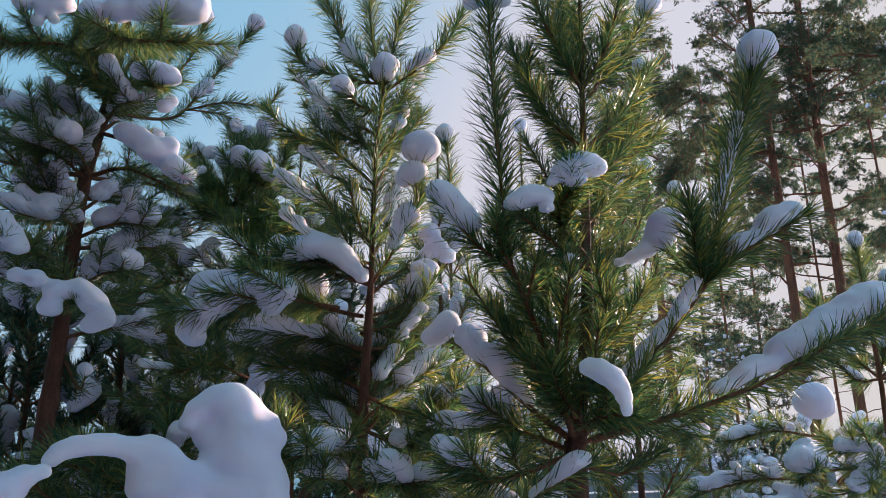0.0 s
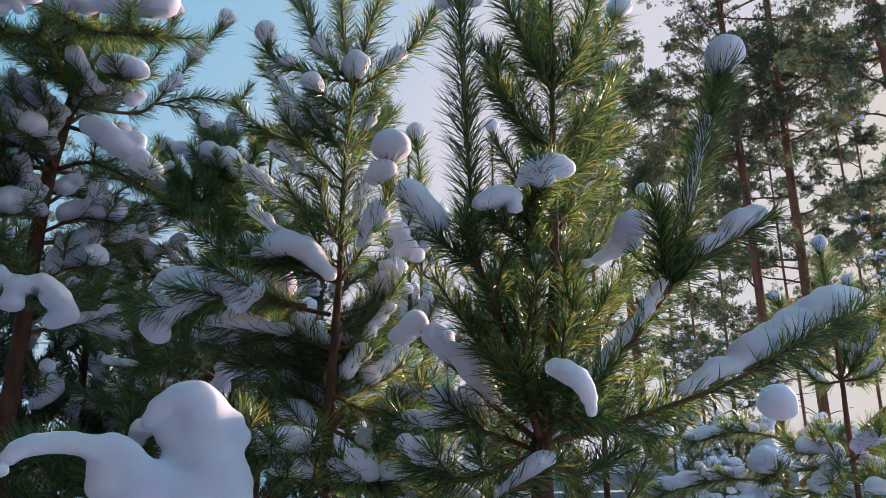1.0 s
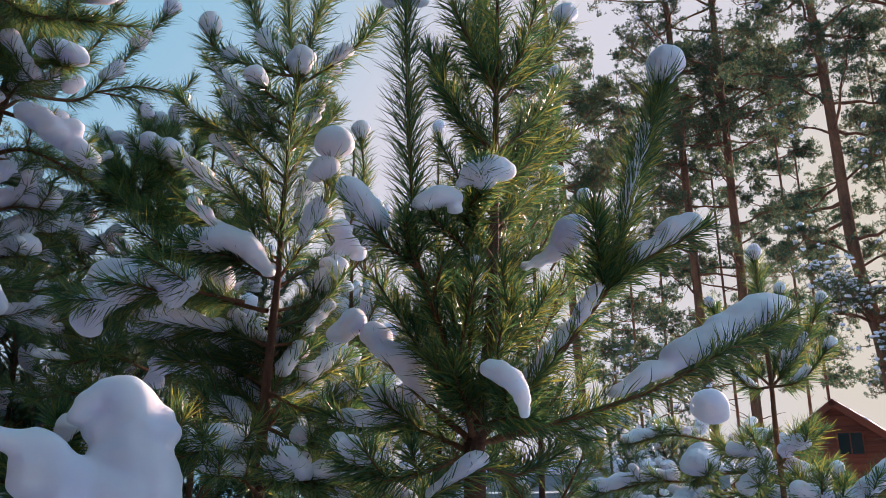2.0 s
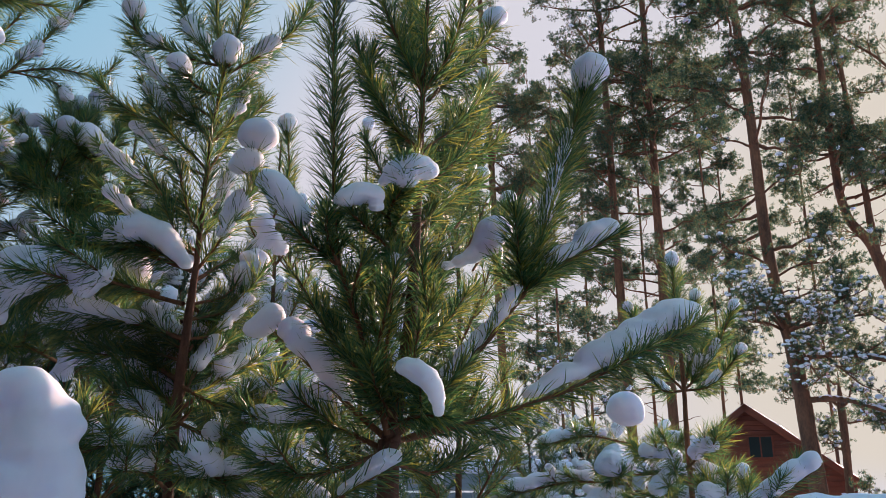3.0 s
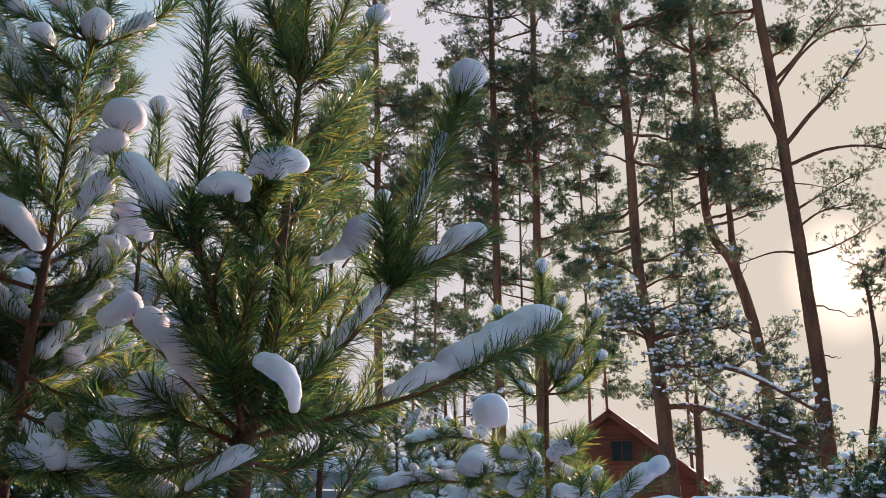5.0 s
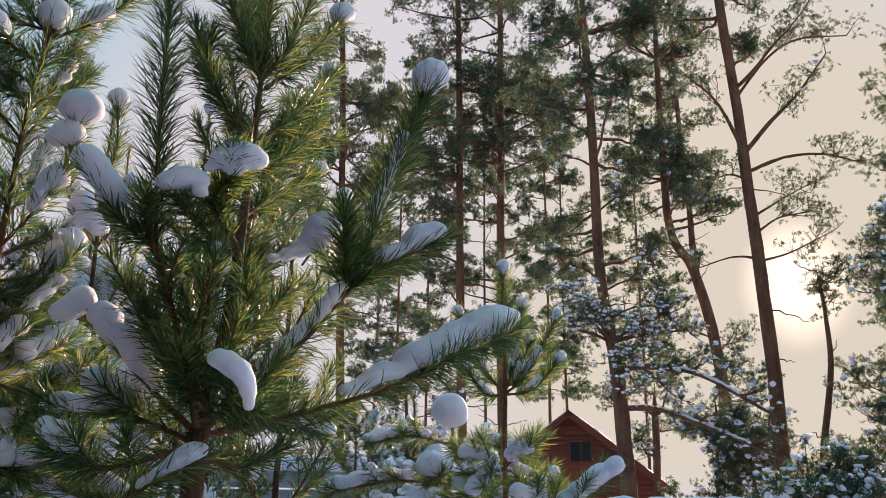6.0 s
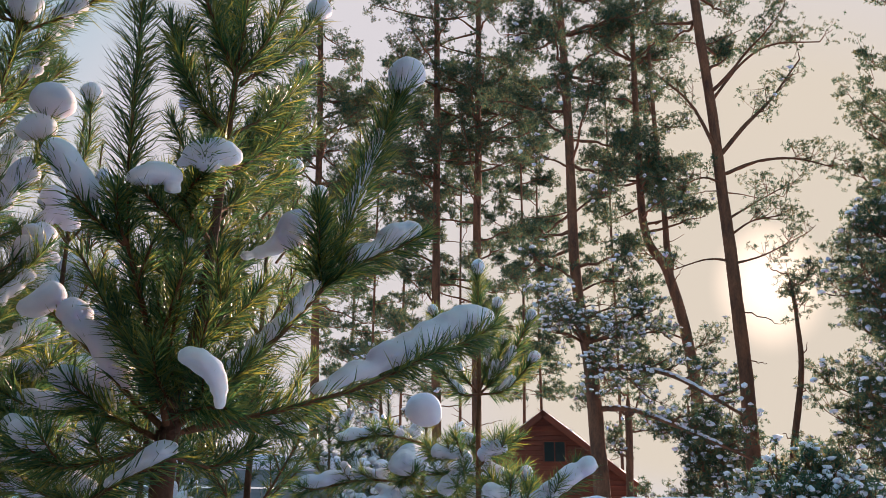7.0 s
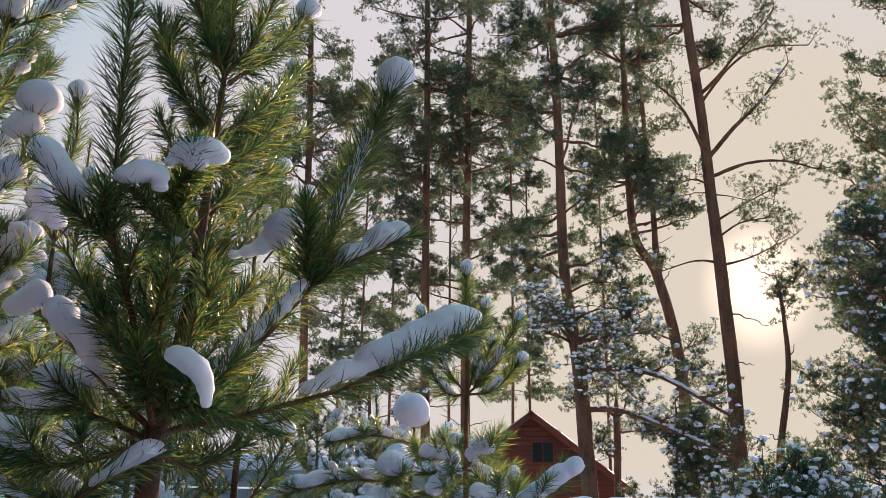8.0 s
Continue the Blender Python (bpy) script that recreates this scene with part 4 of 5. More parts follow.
# the dark-trunked pine
rng = np.random.default_rng(13)
left_pine = thing("young_pine", (-1.521, 2.885, 1.797)[:2] + (-0.25,), "dark-trunked young pine bending under heavy snow", "pine tree", "young pines in the clearing")
left_line = arc((-1.521, 2.885, 1.797)[:2] + (-0.25,), (-1.511, 2.885, 1.831), (-1.490, 2.887, 2.401), (-1.470, 2.888, 2.963), (-1.413, 2.892, 3.327), (-1.359, 2.895, 3.743), (-1.353, 2.895, 4.076), n=60)
tv, tf = tube(left_line, 0.040, 0.012, 12, 0.05)
part("trunk", mesh_of("trunk", tv, tf), BARK, left_pine, "dark reddish brown trunk")
limb(left_pine, arc((-1.453, 2.889, 3.053), (-1.614, 2.784, 3.046), (-1.822, 2.675, 3.079), n=22), 0.011, 0.004, 600, 0.06, sides=5, side_len=0.25, caps=[(0.2, 0.5, 0.03, 0.04)])
limb(left_pine, arc((-1.442, 2.890, 3.057), (-1.593, 2.880, 3.206), (-1.794, 2.867, 3.361), (-1.983, 2.855, 3.403), n=22), 0.011, 0.004, 700, 0.06, sides=5, side_len=0.25, caps=[(0.3, 0.55, 0.035, 0.03), (0.6, 1.0, 0.05, 0.05)])
limb(left_pine, arc((-1.431, 2.890, 3.057), (-1.245, 2.807, 3.038), (-0.973, 2.729, 2.881), n=22), 0.010, 0.004, 700, 0.06, sides=4, side_len=0.2)
arm_l = limb(left_pine, arc((-1.420, 2.891, 3.240), (-1.188, 2.763, 3.110), (-0.942, 2.636, 2.921), n=22), 0.009, 0.004, 700, 0.06, s0=0.3, sides=3, side_len=0.14)
snow(arm_l, [(*(-1.178, 2.602, 3.087), 0.052), (*(-1.124, 2.596, 3.055), 0.057), (*(-1.070, 2.590, 3.010), 0.060), (*(-1.047, 2.648, 3.001), 0.057), (*(-0.996, 2.633, 2.959), 0.054), (*(-0.961, 2.635, 2.928), 0.048), (*(-1.015, 2.612, 3.039), 0.040), (*(-1.126, 2.739, 3.138), 0.040)], 0.009, 0.15)
arm_u = limb(left_pine, arc((-1.397, 2.893, 3.403), (-1.211, 2.714, 3.349), (-1.041, 2.582, 3.258), n=18), 0.008, 0.004, 1000, 0.06, sides=4, side_len=0.16)
snow(arm_u, [(*(-1.129, 2.576, 3.323), 0.045), (*(-1.077, 2.580, 3.317), 0.055), (*(-1.024, 2.583, 3.297), 0.05), (*(-1.095, 2.721, 3.251), 0.035), (*(-1.065, 2.723, 3.274), 0.03)], 0.009, 0.15)
top_l = limb(left_pine, arc((-1.387, 2.893, 3.532), (-1.264, 2.520, 3.433), (-1.007, 2.251, 3.253), (-0.802, 2.169, 3.186), n=22), 0.010, 0.004, 1100, 0.065, s0=0.2, sides=7, side_len=0.25, turn_up=0.0)
snow(top_l, [(*(-1.132, 2.196, 3.332), 0.05), (*(-1.049, 2.201, 3.330), 0.055), (*(-0.966, 2.206, 3.328), 0.055), (*(-0.872, 2.183, 3.308), 0.062), (*(-0.801, 2.169, 3.294), 0.064), (*(-0.784, 2.170, 3.318), 0.055), (*(-0.888, 2.211, 3.383), 0.06), (*(-1.000, 2.204, 3.397), 0.06)], 0.009, 0.12)
top_k = limb(left_pine, arc((-1.387, 2.893, 3.532), (-1.353, 2.420, 3.356), (-1.487, 2.221, 3.247), n=22), 0.010, 0.004, 1100, 0.065, s0=0.15, sides=8, side_len=0.25, turn_up=0.0)
snow(top_k, [(*(-1.236, 2.189, 3.364), 0.05), (*(-1.290, 2.186, 3.350), 0.05), (*(-1.312, 2.184, 3.302), 0.025), (*(-1.257, 2.188, 3.307), 0.022), (*(-1.366, 2.181, 3.373), 0.04)], 0.009, 0.15)
# bare-topped shoots against the sky
limb(left_pine, arc((-1.390, 2.893, 3.327), (-1.226, 3.094, 3.390), (-1.130, 3.148, 3.520), (-1.032, 3.201, 3.711), (-0.918, 3.209, 3.876), n=26), 0.008, 0.004, 900, 0.062, s0=0.25, tip=0.045, caps=[(0.5, 0.6, 0.03, 0.03), (0.75, 0.84, 0.03, 0.025)])
limb(left_pine, arc((-1.175, 3.145, 3.452), (-1.021, 3.202, 3.509), (-0.845, 3.213, 3.488), (-0.793, 3.217, 3.551), n=22), 0.005, 0.003, 900, 0.06, s0=0.1)
limb(left_pine, arc((-1.150, 3.146, 3.452), (-1.017, 3.202, 3.445), (-0.977, 3.205, 3.390), n=16), 0.004, 0.003, 900, 0.055, tip=0.035)
limb(left_pine, arc((-1.381, 2.894, 3.352), (-1.241, 3.093, 3.579), (-1.158, 3.146, 3.743), (-1.124, 3.148, 3.886), n=20), 0.006, 0.003, 900, 0.06, tip=0.04, s0=0.3)
shoot_to(left_pine, (-1.436, 2.890, 3.105), (-1.674, 2.685, 3.240), 0.05, "laden")
shoot_to(left_pine, (-1.421, 2.891, 3.178), (-1.581, 2.786, 3.321), 0.05, "laden")
shoot_to(left_pine, (-1.451, 2.889, 3.033), (-1.559, 2.597, 3.077), 0.045, "laden")
shoot_to(left_pine, (-1.442, 2.890, 3.057), (-1.389, 2.560, 3.052), 0.04, "laden")
shoot_to(left_pine, (-1.408, 2.892, 3.277), (-1.182, 2.621, 3.228), 0.03, "laden")
shoot_to(left_pine, (-1.393, 2.893, 3.352), (-1.380, 2.608, 3.326), 0.0, "laden")
shoot_to(left_pine, (-1.406, 2.892, 3.252), (-1.347, 3.086, 3.393), 0.04, "laden")
shoot_to(left_pine, (-1.397, 2.893, 3.327), (-1.225, 2.523, 3.249), 0.0, "laden")
shoot_to(left_pine, (-1.379, 2.894, 3.454), (-1.483, 2.697, 3.453), 0.03, "laden")
shoot_to(left_pine, (-1.375, 2.894, 3.480), (-1.263, 2.901, 3.581), 0.0, "laden")
shoot_to(left_pine, (-1.461, 2.889, 2.915), (-1.613, 2.689, 2.939), 0.045, "laden")
shoot_to(left_pine, (-1.462, 2.889, 2.822), (-1.460, 2.603, 2.770), 0.045, "laden")
shoot_to(left_pine, (-1.459, 2.889, 2.799), (-1.201, 2.905, 2.840), 0.045, "laden")
shoot_to(left_pine, (-1.450, 2.889, 2.915), (-1.387, 3.084, 3.032), 0.045, "laden")
shoot_to(left_pine, (-1.464, 2.888, 2.686), (-1.182, 3.097, 2.806), 0.05, "laden")
shoot_to(left_pine, (-1.467, 2.888, 2.574), (-1.208, 2.809, 2.632), 0.045, "laden")
shoot_to(left_pine, (-1.466, 2.888, 2.619), (-1.648, 2.782, 2.640), 0.045, "laden")
# heavy low boughs of the dark-trunked pine
low_l = limb(left_pine, arc((-1.485, 2.887, 2.487), (-1.292, 2.614, 2.499), (-1.189, 2.525, 2.397), n=18), 0.008, 0.004, 900, 0.06, sides=4, side_len=0.15)
snow(low_l, [(-1.380, 2.376, 2.502, 0.034), (-1.336, 2.402, 2.493, 0.040), (-1.278, 2.435, 2.458, 0.050), (-1.220, 2.466, 2.469, 0.048), (-1.177, 2.488, 2.429, 0.058), (-1.148, 2.502, 2.379, 0.052), (-1.176, 2.488, 2.354, 0.040), (-1.288, 2.429, 2.404, 0.044)], 0.009, 0.15)
limb(left_pine, arc((-1.484, 2.887, 2.531), (-1.503, 2.696, 2.548), (-1.637, 2.592, 2.607), n=20), 0.009, 0.004, 900, 0.06, sides=5, caps=[(0.3, 1.0, 0.035, 0.045)])
edge_l = limb(left_pine, arc((-1.479, 2.887, 2.686), (-1.465, 2.603, 2.645), (-1.490, 2.411, 2.608), n=20), 0.009, 0.004, 900, 0.06, sides=5)
snow(edge_l, [(*(-1.491, 2.411, 2.686), 0.06), (*(-1.448, 2.413, 2.646), 0.055), (*(-1.412, 2.416, 2.610), 0.04), (*(-1.492, 2.411, 2.627), 0.06)], 0.009, 0.15)
for k, (ax, ay, ad) in enumerate(((230, 470, 3.6), (300, 520, 3.8), (20, 560, 3.4), (250, 560, 3.7), (60, 650, 3.2), (200, 640, 3.9), (300, 400, 3.9), (-20, 700, 3.3))):
    aim = np.array(left_line[20 + 2 * k]) + np.array([(ax - 110) * 0.0021, ad - 3.3, 0.03])
    limb(left_pine, arc(tuple(left_line[20 + 2 * k]), tuple((np.array(left_line[20 + 2 * k]) + aim) / 2 + np.array([0, 0, 0.05])), tuple(aim), n=18), 0.009, 0.004, 700, 0.06, sides=6, side_len=0.24, snowy=0.5, caps=[(0.5, 1.0, 0.035, 0.05)])
ball_l = limb(left_pine, arc((-1.460, 2.889, 2.316), (-1.396, 2.893, 2.211), (-1.380, 2.894, 2.256), n=14), 0.006, 0.003, 500, 0.055)
snow(ball_l, [(*(-1.383, 2.894, 2.281), 0.036)], 0.006, 0.1)

# dense pine with rounded pads, further back
rng = np.random.default_rng(17)
pad_pine = thing("young_pine", (-0.919, 3.494, 1.788)[:2] + (-0.25,), "dense dark young pine carrying rounded pads of snow", "pine tree", "young pines in the clearing")
pl = arc((-0.919, 3.494, 1.788)[:2] + (-0.25,), (-0.919, 3.494, 1.788), (-0.949, 3.492, 2.502), (-0.973, 3.491, 3.222), n=40)
tv, tf = tube(pl, 0.03, 0.008, 10, 0.05)
part("trunk", mesh_of("trunk", tv, tf), BARK, pad_pine)
pads = limb(pad_pine, arc((-0.969, 3.491, 3.138), (-0.961, 3.396, 3.212), (-0.856, 3.308, 3.145), n=16), 0.006, 0.003, 900, 0.06, 0.0015, sides=5, side_len=0.2)
snow(pads, [(*(-1.058, 3.343, 3.291), 0.05), (*(-0.981, 3.319, 3.286), 0.065), (*(-0.898, 3.305, 3.254), 0.07), (*(-0.834, 3.309, 3.204), 0.06), (*(-0.781, 3.312, 3.144), 0.05), (*(-0.750, 3.314, 3.103), 0.035), (*(-1.219, 3.427, 3.383), 0.05), (*(-1.136, 3.385, 3.349), 0.045)], 0.011, 0.18)
for aim, ball in (((-0.921, 3.494, 3.479), 0.06), ((-1.247, 3.473, 3.355), 0.0), ((-0.836, 3.595, 3.455), 0.045), ((-1.030, 3.582, 3.510), 0.04), ((-0.652, 3.321, 2.957), 0.045), ((-1.148, 3.289, 3.046), 0.0), ((-0.912, 3.114, 2.923), 0.0), ((-0.751, 3.219, 2.952), 0.0), ((-1.047, 3.200, 3.112), 0.0), ((-0.699, 3.223, 2.826), 0.0), ((-0.802, 3.073, 2.832), 0.0), ((-1.117, 3.624, 3.594), 0.035)):
    a0 = np.array((-0.964, 3.491, 3.028))
    limb(pad_pine, arc(tuple(a0), tuple((a0 + np.array(aim)) / 2 - np.array([0, 0, 0.03])), aim, n=18), 0.007, 0.003, 800, 0.062, 0.0015, tip=ball, sides=5, side_len=0.22, s0=0.2)
for k, (sx, sy, sz) in enumerate(((-0.35, -0.3, 0.02), (0.3, -0.35, 0.0), (-0.15, -0.5, -0.05), (0.4, 0.1, 0.05), (-0.5, 0.0, 0.0), (0.15, -0.5, -0.05), (-0.4, -0.3, -0.1), (0.45, -0.25, -0.1))):
    a0 = pl[18 + 2 * k]
    limb(pad_pine, arc(tuple(a0), tuple(a0 + np.array((sx, sy, sz)) / 2 + np.array([0, 0, 0.05])), tuple(a0 + np.array((sx, sy, sz))), n=16), 0.008, 0.003, 700, 0.062, 0.0015, sides=6, side_len=0.24, snowy=0.2, caps=[(0.55, 1.0, 0.05, 0.055)] if k % 2 else [])

# low snowed-in pine in the foreground
rng = np.random.default_rng(14)
low_pine = thing("low_pine", (-0.534, 1.710, 1.774)[:2] + (-0.25,), "low pine bush buried under smooth mounds of snow", "pine bush", "young pines in the clearing")
lv = arc((-0.534, 1.710, 1.774)[:2] + (-0.25,), (-0.496, 1.712, 1.395), (-0.496, 1.712, 1.739), n=24)
tv, tf = tube(lv, 0.022, 0.010, 10, 0.05)
part("trunk", mesh_of("trunk", tv, tf), BARK, low_pine)
m1 = limb(low_pine, arc(tuple(lv[-2]), (-0.447, 1.696, 1.819), (-0.457, 1.696, 1.889), n=20), 0.008, 0.004, 500, 0.045)
snow(m1, [(-0.421, 1.643, 1.976, 0.058), (-0.457, 1.631, 1.985, 0.043), (-0.489, 1.620, 1.966, 0.035), (-0.506, 1.614, 1.940, 0.027), (-0.399, 1.649, 1.927, 0.067), (-0.404, 1.648, 1.876, 0.075),
          (-0.403, 1.648, 1.821, 0.082), (-0.358, 1.661, 1.903, 0.042), (-0.337, 1.667, 1.912, 0.027), (-0.366, 1.659, 1.832, 0.060), (-0.439, 1.637, 1.853, 0.052), (-0.460, 1.630, 1.912, 0.045),
          (-0.346, 1.665, 1.945, 0.021), (-0.367, 1.659, 1.952, 0.021), (-0.383, 1.654, 1.771, 0.094), (-0.556, 1.541, 1.886, 0.033), (-0.536, 1.549, 1.873, 0.040), (-0.556, 1.541, 1.851, 0.046),
          (-0.516, 1.557, 1.842, 0.046), (-0.553, 1.542, 1.810, 0.048), (-0.476, 1.572, 1.814, 0.048), (-0.423, 1.590, 1.793, 0.048), (-0.504, 1.561, 1.784, 0.063), (-0.712, 1.456, 1.861, 0.020),
          (-0.698, 1.463, 1.876, 0.025), (-0.673, 1.476, 1.885, 0.030), (-0.644, 1.491, 1.890, 0.031), (-0.614, 1.505, 1.888, 0.031), (-0.583, 1.518, 1.881, 0.031)], 0.006, 0.09)
m2 = limb(low_pine, arc(tuple(lv[-2]), (-0.534, 1.615, 1.763), (-0.565, 1.594, 1.813), n=20), 0.008, 0.004, 500, 0.045)
m3 = limb(low_pine, arc(tuple(lv[-3]), (-0.675, 1.653, 1.833), (-0.817, 1.644, 1.876), n=20), 0.007, 0.004, 900, 0.055, sides=6, side_len=0.12)
m4 = limb(low_pine, arc(tuple(lv[-4]), (-0.764, 1.648, 1.778), (-0.886, 1.640, 1.815), n=20), 0.007, 0.004, 800, 0.055, sides=6, side_len=0.12)
snow(m4, [(-0.713, 1.433, 1.839, 0.019), (-0.737, 1.420, 1.831, 0.029), (-0.759, 1.407, 1.811, 0.038), (-0.780, 1.395, 1.793, 0.045)], 0.006, 0.12)
m5 = limb(low_pine, arc(tuple(lv[-2]), (-0.432, 1.812, 1.834), (-0.398, 1.861, 1.937), n=20), 0.007, 0.004, 900, 0.055, sides=5, side_len=0.14)
m6 = limb(low_pine, arc(tuple(lv[-2]), (-0.580, 1.755, 1.835), (-0.586, 1.754, 1.939), n=20), 0.007, 0.004, 1100, 0.055, sides=6, side_len=0.1)
snow(m6, [(*(-0.567, 1.727, 1.936), 0.03), (*(-0.582, 1.735, 1.913), 0.025)], 0.006, 0.15)
limb(low_pine, arc(tuple(lv[-3]), (-0.690, 1.748, 1.813), (-0.732, 1.745, 1.862), n=20), 0.007, 0.004, 1100, 0.055, sides=6, side_len=0.12)

# the small pine by the cabin
rng = np.random.default_rng(15)
small_pine = thing("young_pine", (1.677, 3.360, 1.753)[:2] + (-0.25,), "small slender pine with a snow ball on each shoot tip", "pine tree", "young pines in the clearing")
sl = arc((1.677, 3.360, 1.753)[:2] + (-0.25,), (1.650, 3.364, 1.793), (1.653, 3.364, 2.243), (1.648, 3.364, 2.541), (1.647, 3.365, 2.787), n=50)
tv, tf = tube(sl[:38], 0.013, 0.008, 10, 0.05)
part("trunk", mesh_of("trunk", tv, tf), TWIG, small_pine)
limb(small_pine, sl[34:], 0.008, 0.004, 1500, 0.07, 0.0014, tip=0.038, s0=0.0)
for aim, ball in (((1.464, 3.443, 2.590), 0.034), ((1.773, 3.440, 2.653), 0.036), ((1.888, 3.325, 2.579), 0.036), ((1.852, 3.235, 2.369), 0.038), ((1.461, 3.347, 2.333), 0.03), ((1.761, 3.346, 2.465), 0.03)):
    a0 = np.array((1.652, 3.364, 2.231))
    mid = (a0 + np.array(aim)) / 2 - np.array([0, 0, 0.05])
    limb(small_pine, arc(tuple(a0), tuple(mid), aim, n=18), 0.006, 0.004, 1500, 0.062, 0.0014, tip=ball * 0.85, caps=[(0.3, 0.6, 0.017, 0.021)], lift=0.9)
for aim in ((1.713, 3.257, 1.975), (1.464, 3.347, 1.955), (1.822, 3.336, 1.820), (1.473, 3.297, 1.797)):
    a0 = np.array((1.644, 3.365, 1.912))
    limb(small_pine, arc(tuple(a0), tuple((a0 + np.array(aim)) / 2 + np.array([0, 0, 0.02])), aim, n=18), 0.006, 0.004, 700, 0.065, 0.0014, sides=4, caps=[(0.25, 1.0, 0.03, 0.04)])

# snowy bough tips at the lower edge
corner_pine = thing("low_pine", (1.745, 3.060, 1.753)[:2] + (-0.25,), "low pine with a thick roll of snow on one bough", "pine bush", "young pines in the clearing")
cl = arc((1.745, 3.060, 1.753)[:2] + (-0.25,), (1.683, 3.070, 1.164), (1.713, 3.065, 1.630), n=20)
tv, tf = tube(cl, 0.018, 0.008, 10, 0.05)
part("trunk", mesh_of("trunk", tv, tf), BARK, corner_pine)
limb(corner_pine, arc(tuple(cl[-1]), (1.728, 3.062, 1.753), (1.735, 3.061, 1.862), n=14), 0.006, 0.004, 800, 0.065, 0.0014, tip=0.032)
limb(corner_pine, arc(tuple(cl[-2]), (1.786, 3.005, 1.753), (1.949, 2.930, 1.885), n=18), 0.006, 0.004, 1000, 0.065, 0.0014, sides=3, caps=[(0.35, 1.0, 0.045, 0.042)], lift=0.8)
limb(corner_pine, arc(tuple(cl[-2]), (1.660, 3.025, 1.753), (1.559, 2.994, 1.793), n=18), 0.006, 0.004, 900, 0.065, 0.0014, sides=4, caps=[(0.35, 1.0, 0.035, 0.04)])
# low pine with loaded level boughs
rng = np.random.default_rng(16)
mid_pine = thing("young_pine", (1.630, 4.041, 1.753)[:2] + (-0.25,), "young pine with level boughs under lumps of snow", "pine tree", "young pines in the clearing")
ml = arc((1.630, 4.041, 1.753)[:2] + (-0.25,), (1.611, 4.044, 1.493), (1.638, 4.040, 2.189), n=30)
tv, tf = tube(ml, 0.022, 0.006, 10, 0.05)
part("trunk", mesh_of("trunk", tv, tf), BARK, mid_pine)
mb = limb(mid_pine, ml[-6:], 0.006, 0.004, 700, 0.065, 0.0013)
snow(mb, [(*(1.584, 3.953, 2.218), 0.095), (*(1.604, 3.949, 2.185), 0.085)], 0.012, 0.12)
for n_at, ax, r in ((-4, (-0.46, -0.1, -0.02), 0.026), (-5, (0.25, -0.2, 0.0), 0.03), (-8, (-0.2, -0.3, -0.04), 0.055), (-8, (0.45, 0.1, -0.05), 0.03), (-9, (-0.6, 0.1, -0.06), 0.032), (-10, (0.3, -0.3, -0.1), 0.034), (-11, (-0.35, -0.4, -0.1), 0.045), (-11, (0.6, 0.1, -0.1), 0.034), (-12, (0.1, -0.45, -0.1), 0.04)):
    a0 = ml[n_at]
    limb(mid_pine, arc(tuple(a0), tuple(a0 + np.array(ax) * 0.5 + np.array([0, 0, 0.04])), tuple(a0 + np.array(ax)), n=16), 0.006, 0.004, 700, 0.065, 0.0016, sides=5, caps=[(0.3, 1.0, r, r * 1.25)], snowy=0.3, lift=0.9)

# thicket of young pines behind
THICKET = [
    ((-1.810, 4.104, 3.138), 3.5, 0.75, 0.5), ((-1.324, 4.420, 3.216), 2.9, 0.8, 0.5), ((-2.813, 4.231, 3.217), 3.4, 0.8, 0.5), ((-0.788, 3.693, 2.971), 3.5, 0.6, 0.5),
    ((-0.109, 3.450, 2.870), 3.35, 0.6, 0.45), ((0.298, 4.047, 3.037), 3.7, 0.65, 0.4), ((1.858, 5.544, 3.539), 2.5, 0.8, 0.8), ((0.659, 3.309, 2.796), 3.35, 0.5, 0.1),
]
grove = []
for k, (at, tall, reach, snowy) in enumerate(THICKET):
    rng = np.random.default_rng(200 + k)
    grove.append(young_pine((at[0], at[1], -0.25), tall + 0.25, "young pine in a dense thicket, boughs loaded with snow", whorls=8, reach=reach, snowy=snowy,
                            group="thicket of young pines", cap_r=0.05, fine=k in (3, 4, 5, 7), width=0.0012 if k in (3, 4, 5, 7) else 0.0028,
                            sides=4 if k in (3, 4, 5, 7) else 6, dens=380 if k in (3, 4, 5, 7) else 520, upright=0.35 if k in (3, 4, 5, 7) else 0.0, r=0.024))
for k, (at, kind, size) in enumerate((
        ((-0.798, 5.120, 3.410), 2, 1.05), ((-0.136, 5.162, 3.396), 4, 1.15), 
        ((1.619, 6.354, 3.770), 1, 0.95), ((0.531, 6.533, 3.770), 2, 1.15), ((-2.35, 4.15, 2.995), 1, 1.12), ((-1.428, 3.843, 3.043), 0, 0.86))):
    copy_thing(grove[kind], Matrix.Translation((at[0], at[1], -0.25)) @ Matrix.Rotation(1.3 + 2.1 * k, 4, "Z") @ Matrix.Scale(size, 4))

# dense dark low pines close the thicket at the back
rng = np.random.default_rng(230)
dense = young_pine((-2.125, 3.852, -0.25), 3.35, "low dense dark pine with little snow on it", whorls=9, reach=0.95, from_z=0.5, snowy=0.12, group="thicket of young pines", cap_r=0.06, width=0.0042, sides=7, dens=420, r=0.03)
for k, (at, size) in enumerate((((-2.016, 4.58), 1.1), ((-1.481, 4.26), 0.95), ((-1.253, 5.066), 1.1), ((-0.702, 4.676), 0.9), ((-0.357, 5.828), 1.1))):
    copy_thing(dense, Matrix.Translation((at[0], at[1], -0.25)) @ Matrix.Rotation(0.8 + 2.3 * k, 4, "Z") @ Matrix.Scale(size, 4))
